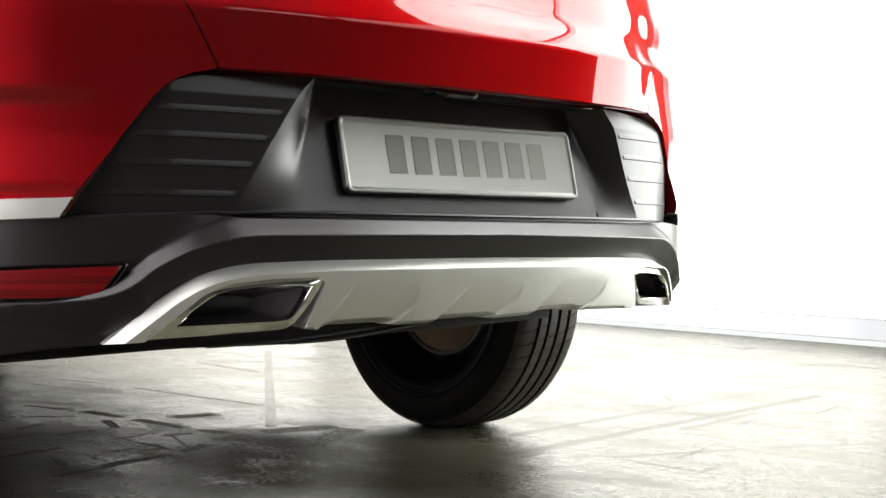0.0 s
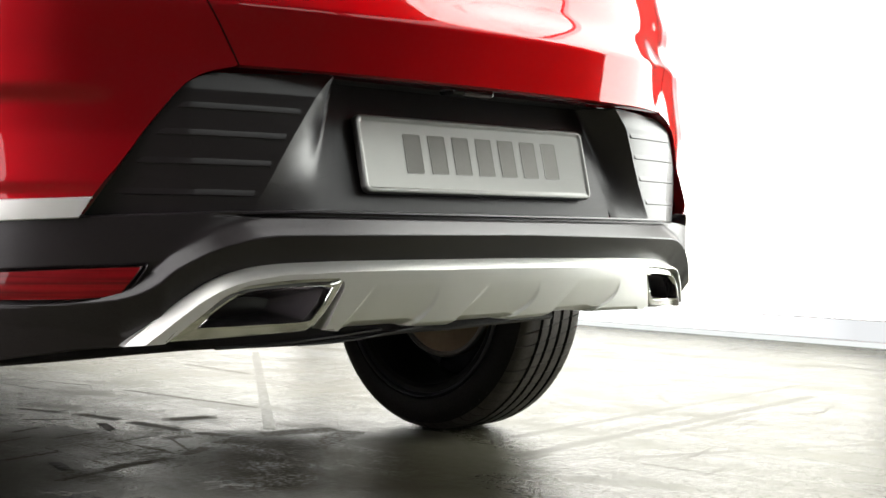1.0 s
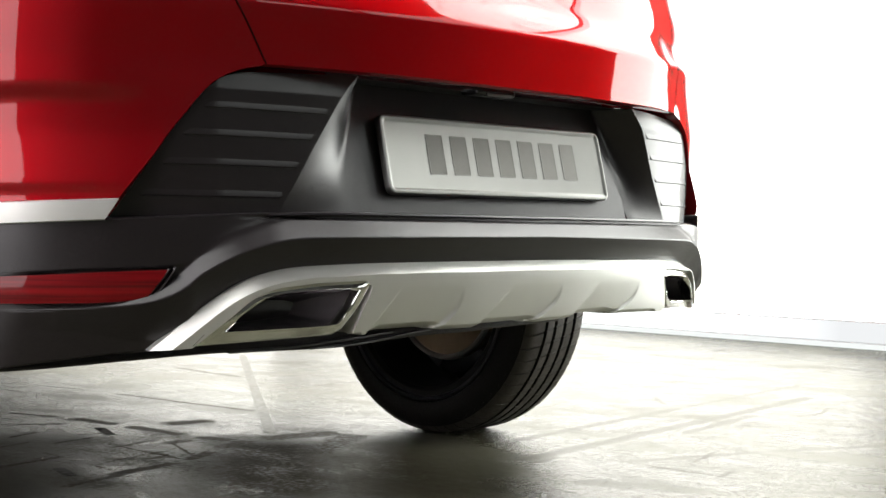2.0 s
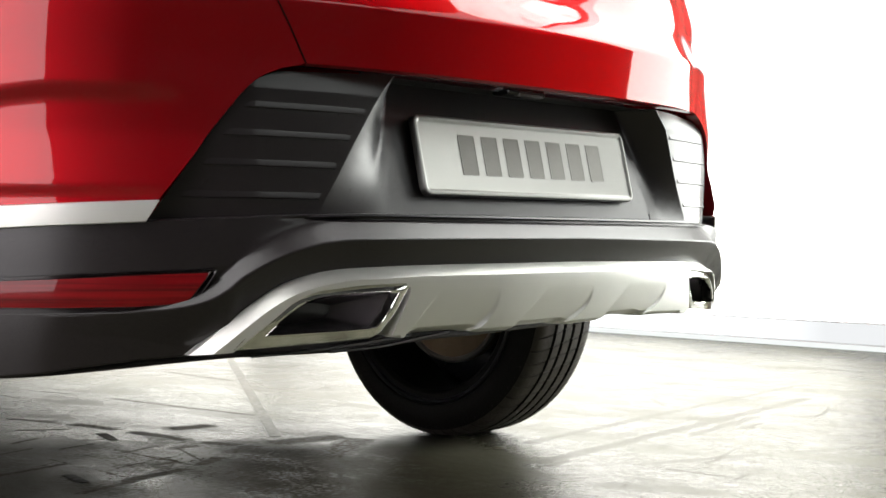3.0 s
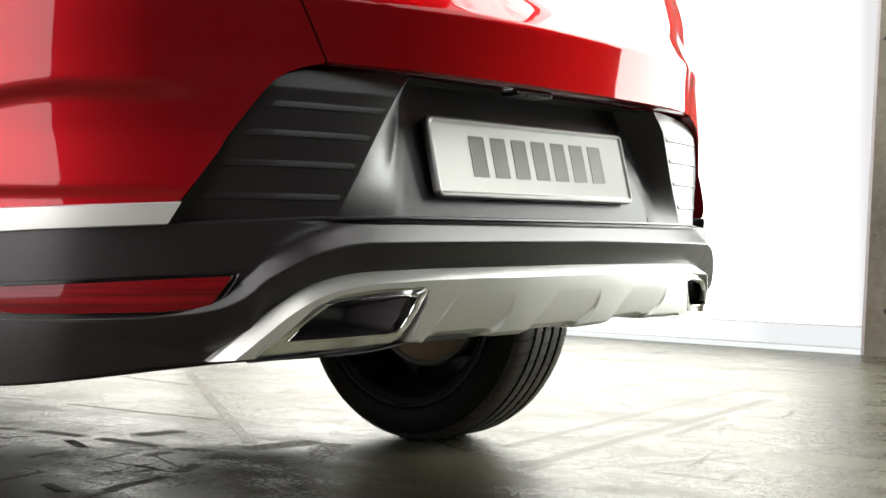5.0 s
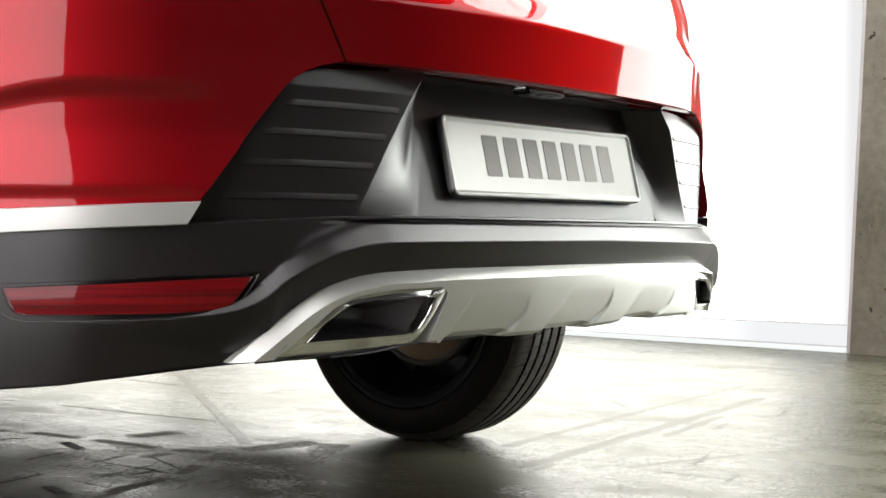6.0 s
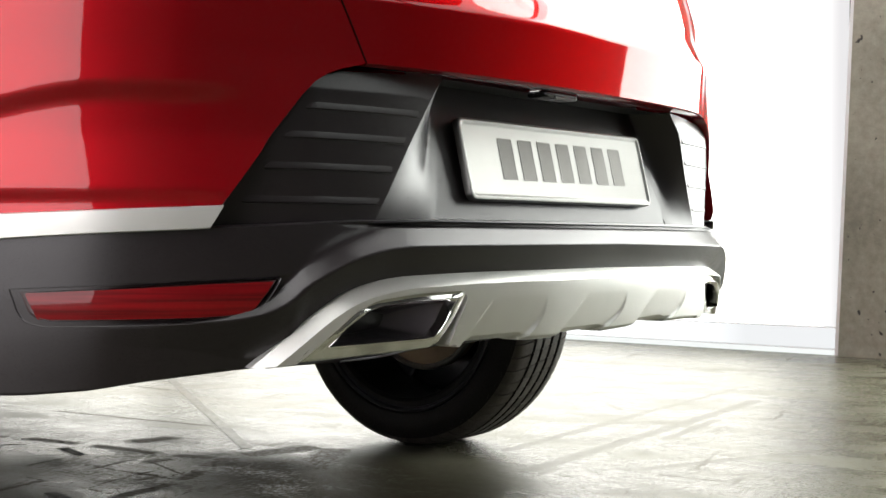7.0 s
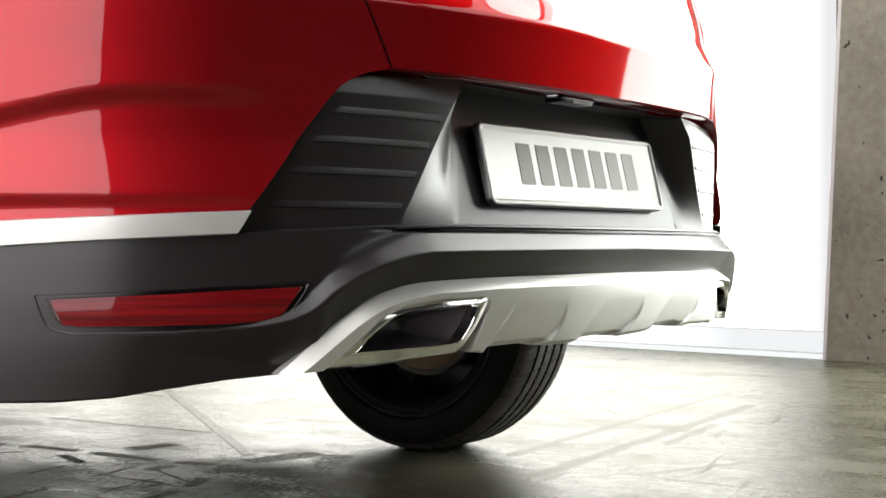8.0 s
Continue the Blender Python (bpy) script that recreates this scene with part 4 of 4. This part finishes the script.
    for k in range(5):
        bm = box((hw - 0.05, -0.028, 0.05), (hw - 0.02, 0.028, 0.228), 0.006)
        bmesh.ops.rotate(bm, verts=bm.verts, cent=(0, 0, 0), matrix=Matrix.Rotation(2 * math.pi * k / 5, 3, "X"))
        part("spoke", bm, RIM, thing)
    # solid disc added across the spokes, so no light comes through the wheel
    turned("backing_disc", [(hw - 0.058, 0.001), (hw - 0.056, 0.10), (hw - 0.045, 0.224), (hw - 0.036, 0.226), (hw - 0.046, 0.10), (hw - 0.050, 0.001)], GLOSS, thing)
    turned("hub", [(hw - 0.055, 0.001), (hw - 0.055, 0.075), (hw - 0.02, 0.075), (hw - 0.014, 0.06), (hw - 0.012, 0.001)], RIM, thing)
    disc = turned("brake_disc", [(-0.016, 0.02), (-0.016, 0.098), (-0.030, 0.102), (-0.033, 0.138), (-0.033, 0.158), (-0.026, 0.163), (-0.014, 0.165), (-0.004, 0.163), (-0.004, 0.05)], DISC, thing, "dusty brown-grey brake shield")
    turned("shield_lip", [(-0.032, 0.152), (-0.039, 0.1545), (-0.042, 0.159), (-0.040, 0.1635), (-0.030, 0.166)], STEEL, disc, "bare steel lip of the brake shield")
    turned("bearing", [(-0.085, 0.001), (-0.085, 0.034), (-0.070, 0.040), (-0.035, 0.042), (-0.03, 0.02)], DARK, thing, seg=32)
    part("caliper", box((-0.075, -0.13, 0.05), (-0.012, -0.05, 0.14), 0.012), RIM, thing)
    return thing


def build_underbody():
    low = [(-0.74, 0.269), (-0.60, 0.262), (-0.33, 0.267), (-0.22, 0.268), (-0.08, 0.265), (0.07, 0.265), (0.25, 0.275), (0.38, 0.277), (0.49, 0.281), (0.70, 0.288)]
    xs = resample(low, 80, smooth=True)
    rows = [[Vector((x, y, z + h)) for x, z in xs] for y, h in ((0.475, 0.12), (0.462, 0.050), (0.452, 0.020), (0.449, 0.006), (0.453, 0.001), (0.463, 0.0), (0.52, 0.004), (0.62, 0.03), (0.70, 0.10))]
    axle = sheet("rear_axle", rows, BLACK, car, "dark rear axle beam behind the skid plate", thick=0.004)
    # thin tubes added along the beam to draw its pale highlight lines
    for pts in (((-0.20, 0.4500, 0.2700), (-0.085, 0.4475, 0.2715), (0.05, 0.4475, 0.2785), (0.19, 0.4485, 0.2885)), ((-0.02, 0.4475, 0.2680), (0.10, 0.4475, 0.2705), (0.19, 0.4475, 0.2790), (0.30, 0.4485, 0.2900))):
        cu = bpy.data.curves.new("beam_tube", "CURVE")
        cu.dimensions, cu.bevel_depth, cu.bevel_resolution = "3D", 0.0032, 3
        sp = cu.splines.new("BEZIER")
        sp.bezier_points.add(len(pts) - 1)
        for bp, p in zip(sp.bezier_points, pts):
            bp.co, bp.handle_left_type, bp.handle_right_type = p, "AUTO", "AUTO"
        cu.materials.append(RIM)
        pipe = new("beam_tube", cu)
        pipe.parent = axle
    part("underbody", box((-0.62, 0.16, 0.375), (0.62, 1.35, 0.42), 0.02), DARK, car, "dark underbody panel")
    part("floor_pan", box((-0.84, 1.36, 0.235), (0.82, 3.9, 0.42), 0.02), DARK, car, "dark floor pan between the wheels")
    for s in (-1, 1):
        part("wheel_arch_liner", wheel_liner(s), DARK, car)


def wheel_liner(s):
    bm = bmesh.new()
    ring_a, ring_b = [], []
    for k in range(25):
        a = radians(4 + 172 * k / 24)
        y, z = AXLE - 0.42 * math.cos(a), 0.345 + 0.42 * math.sin(a)
        ring_a.append(bm.verts.new((s * 0.62, y, z)))
        ring_b.append(bm.verts.new((s * 0.86, y, z)))
    for k in range(24):
        bm.faces.new((ring_a[k], ring_a[k + 1], ring_b[k + 1], ring_b[k]))
    bm.faces.new(ring_a)
    return bm


def build_shell():
    """The rest of the body ahead of the rear panels: sides, roof and bonnet."""
    stations = ((0.50, 0.88, 0.78, 0.78, 1.14), (0.80, 0.955, 0.80, 0.64, 1.42), (1.05, 0.955, 0.80, 0.60, 1.52), (1.40, 0.90, 0.80, 0.58, 1.56), (2.3, 0.90, 0.81, 0.58, 1.55), (2.9, 0.90, 0.80, 0.60, 1.40), (3.4, 0.955, 0.80, 0.72, 1.06), (3.8, 0.955, 0.80, 0.70, 1.0), (4.1, 0.84, 0.76, 0.66, 0.96), (4.42, 0.66, 0.62, 0.5, 0.80))
    ys = np.array([q[0] for q in stations])
    rows = []
    for y in np.linspace(0.50, 4.42, 60):
        w, wb, wt, top = [float(np.interp(y, ys, [q[k] for q in stations])) for k in (1, 2, 3, 4)]
        low = 0.30 - 0.085 * smoothstep(1.25, 1.40, y)
        for c in (AXLE, 3.62):
            d = abs(y - c)
            if d < 0.40:
                low = max(low, 0.345 + math.sqrt(0.40 ** 2 - d * d))
        belt = min(1.0, top - 0.02)
        half = [(w, low), (w, max(low, 0.72)), (w - 0.01, max(low, 0.79)), (wb + 0.05, belt - 0.05), (wb, belt), (wt + 0.04, top - 0.06), (wt - 0.06, top - 0.01), (0, top)]
        row = [Vector((-x, y, z)) for x, z in half] + [Vector((x, y, z)) for x, z in half[-2::-1]]
        k = 0.9 + 0.1 * smoothstep(0.5, 0.8, y)
        rows.append([Vector((v.x if v.x < 0.33 else 0.33 + (v.x - 0.33) * k, v.y, v.z)) for v in row])
    return sheet("body_shell", rows, RED, car, "glossy red body sides, roof and bonnet")


bumper = build_bumper()
build_skid()
for side in (-1, 1):
    build_exhaust(side)
    build_reflector(side)
    build_trim(side)
    build_wing(side)
    build_fins(side)
build_tailgate()
build_recess()
build_plate()
build_underbody()
build_shell()
wheel = build_wheel()
wheel.parent = car
TRACK = (TYRE_IN + TYRE_OUT) / 2
wheel.location = (TRACK, AXLE, TYRE_R - 0.003)
for x, y, turn in ((-TRACK, AXLE, 180), (TRACK, 3.62, 0), (-TRACK, 3.62, 180)):
    copy_thing(wheel, pose(x, y, TYRE_R - 0.003, 0, 0, turn))


# ---- the hall ----
def structure(name, bm, material, label, category):
    return tagged(part(name, bm, material), label, category, kind="structure")


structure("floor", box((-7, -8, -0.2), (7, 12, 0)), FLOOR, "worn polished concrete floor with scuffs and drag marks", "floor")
structure("ceiling", box((-7, -8, 7.0), (7, 12, 7.2)), DARKENED, "unseen concrete ceiling, kept dark for the car's reflections", "ceiling")
structure("wall_back", box((-7, -8.2, 0), (7, -8, 7.0)), DARKENED, "unseen concrete wall, kept dark for the car's reflections", "wall")
structure("wall_front", box((-7, 12, 0), (7, 12.2, 7.0)), CONCRETE, "raw grey concrete wall", "wall")


def along(x, y, a=0.11):
    """A place on the line of the bright wall."""
    return x + (y - 1.07) * a


def prism(y0, y1, x_face, depth, z0, z1, lean=0.0):
    bm = bmesh.new()
    vs = []
    for z in (z0, z1):
        k = lean * (z - z0)
        for y, d in ((y0, 0), (y1, 0), (y1, depth), (y0, depth)):
            vs.append(bm.verts.new((along(x_face, y) + d, y + k, z)))
    for f in ((0, 1, 2, 3), (4, 5, 6, 7), (0, 1, 5, 4), (1, 2, 6, 5), (2, 3, 7, 6), (3, 0, 4, 7)):
        bm.faces.new([vs[i] for i in f])
    return bm


structure("wall_right", prism(-8, 12, 4.25, 0.3, 0, 7.0), DARKENED, "concrete wall behind the glowing panels, kept dark for reflections", "wall")
# three glowing white wall bays; above each, header, rail and panel added for reflections
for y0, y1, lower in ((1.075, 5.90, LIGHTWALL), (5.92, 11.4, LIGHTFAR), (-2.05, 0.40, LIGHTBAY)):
    tagged(part("glow_wall", prism(y0, y1, 3.98, 0.1, 0.118, BAY_TOP), lower), "seamless white wall made to glow", "light wall")
    tagged(part("glow_band", prism(y0, y1, 3.98, 0.1, BAY_TOP + 0.004, BAY_TOP + 0.10), HEADER), "dimmer glowing band added above the white wall for reflections", "light header")
    structure("header_rail", prism(y0, y1, 3.93, 0.15, BAY_TOP + 0.104, BAY_TOP + 0.122), DARKENED, "dark rail added above the glowing band for reflections", "rail")
    tagged(part("upper_glow_panel", prism(y0, y1, 3.98, 0.1, BAY_TOP + 0.126, 6.7), LIGHTUPPER if lower is LIGHTBAY else lower), "glowing white panel added high on the wall for reflections", "light panel")
    # white plinth and baseboard made to glow instead of being lit
    structure("hem", prism(y0, y1, 3.935, 0.145, 0.028, 0.112), PLINTH, "white plinth of the wall, made to glow dimly", "hem")
    structure("plinth_seam", prism(y0, y1, 3.945, 0.13, 0.0, 0.1175), SEAMGREY, "grey seam behind the glowing plinth", "seam")
    structure("baseboard", prism(y0, y1, 3.930, 0.014, 0.0, 0.020), SKIRTING, "white baseboard strip, made to glow", "baseboard")
structure("pillar", prism(0.40, 1.05, 3.90, 0.45, 0.0, 7.0, -0.042), CONCRETE, "rough cast concrete pillar with blowholes", "pillar")
tagged(part("trim", prism(1.055, 1.075, 3.925, 0.1, 0.0, 6.7, -0.042), WHITE), "thin white edge strip beside the pillar", "trim", kind="structure")

# left side: an unseen wall made to glow for the wing's reflections
structure("wall_left", box((-5.5, -8, 0), (-5.2, 12, 7.0)), DARKENED, "concrete wall behind the glowing panels, kept dark for reflections", "wall")
tagged(part("glow_wall", box((-5.15, -1.68, 0.05), (-5.05, 6.0, 6.6)), LIGHTLEFT), "seamless white wall made to glow", "light wall")

# large flat light panel hung under the ceiling
top_light = tagged(new("ceiling_light"), "large white flat light panel hung under the ceiling", "ceiling light")
part("diffuser", box((0.4, -1.6, 6.02), (2.6, 3.2, 6.04)), glow("light_diffuser", (1.0, 0.99, 0.97), GLOW_TOP), top_light)
part("frame", box((0.34, -1.66, 6.045), (2.66, 3.26, 6.15), 0.01), GLOSS, top_light)
for x, y in ((0.6, -1.4), (2.4, -1.4), (0.6, 3.0), (2.4, 3.0)):
    part("hanger", box((x - 0.01, y - 0.01, 6.14), (x + 0.01, y + 0.01, 7.0)), GLOSS, top_light)

# second panel, unseen, added so that the silver skid's bevel reflects white
copy_thing(top_light, pose(-5.0, -1.2, 0))
# unseen dim panel added high on the wall behind, for the vent slats' reflections
rear_light = tagged(new("added_wall_light"), "wide unseen light panel added high on the rear wall for reflections", "wall light")
part("diffuser", box((-0.2, -7.90, 3.3), (3.0, -7.88, 4.9)), glow("added_diffuser", (0.96, 1.0, 0.97), GLOW_REAR), rear_light)
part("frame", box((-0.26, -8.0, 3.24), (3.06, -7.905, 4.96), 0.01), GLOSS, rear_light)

# another unseen dim panel, added along the right wall for vent and plate
side_light = tagged(new("added_wall_light"), "long unseen light panel added high on the side wall for reflections", "wall light")
part("diffuser", prism(-7.2, -2.12, 4.00, 0.03, 2.8, 4.9), glow("added_side_diffuser", (0.96, 1.0, 0.97), GLOW_REAR), side_light)
part("frame", prism(-7.26, -2.07, 4.04, 0.21, 2.74, 4.96), GLOSS, side_light)

# tape line and two scraps on the floor
tape = plain("floor_tape", (0.115, 0.110, 0.084), 0.36, vary=0.25, grain=60)
tape.node_tree.nodes["Principled BSDF"].inputs["Specular IOR Level"].default_value = 0.085
old_tape = plain("dark_tape", (0.050, 0.046, 0.034), 0.7, vary=0.3, grain=60)


def ground_strip(name, a, b, w, z, material):
    bm = bmesh.new()
    d = (Vector(b) - Vector(a)).normalized()
    n = Vector((-d.y, d.x)) * w / 2
    vs = [bm.verts.new((p.x, p.y, h)) for h in (-0.002, z) for p in (Vector(a) - n, Vector(b) - n, Vector(b) + n, Vector(a) + n)]
    for f in ((0, 1, 2, 3), (4, 5, 6, 7), (0, 1, 5, 4), (1, 2, 6, 5), (2, 3, 7, 6), (3, 0, 4, 7)):
        bm.faces.new([vs[i] for i in f])
    return part(name, bm, material)


tagged(ground_strip("floor_tape", (0.48, 1.145), (1.80, 2.88), 0.028, 0.0008, tape), "dull beige tape line stuck on the concrete floor", "tape")
for a, b in (((0.181, 1.362), (0.228, 1.480)), ((-0.196, 0.935), (-0.164, 1.032))):
    tagged(ground_strip("tape_scrap", a, b, 0.024, 0.0008, old_tape), "small dark scrap of tape on the concrete floor", "tape", "tape scraps")
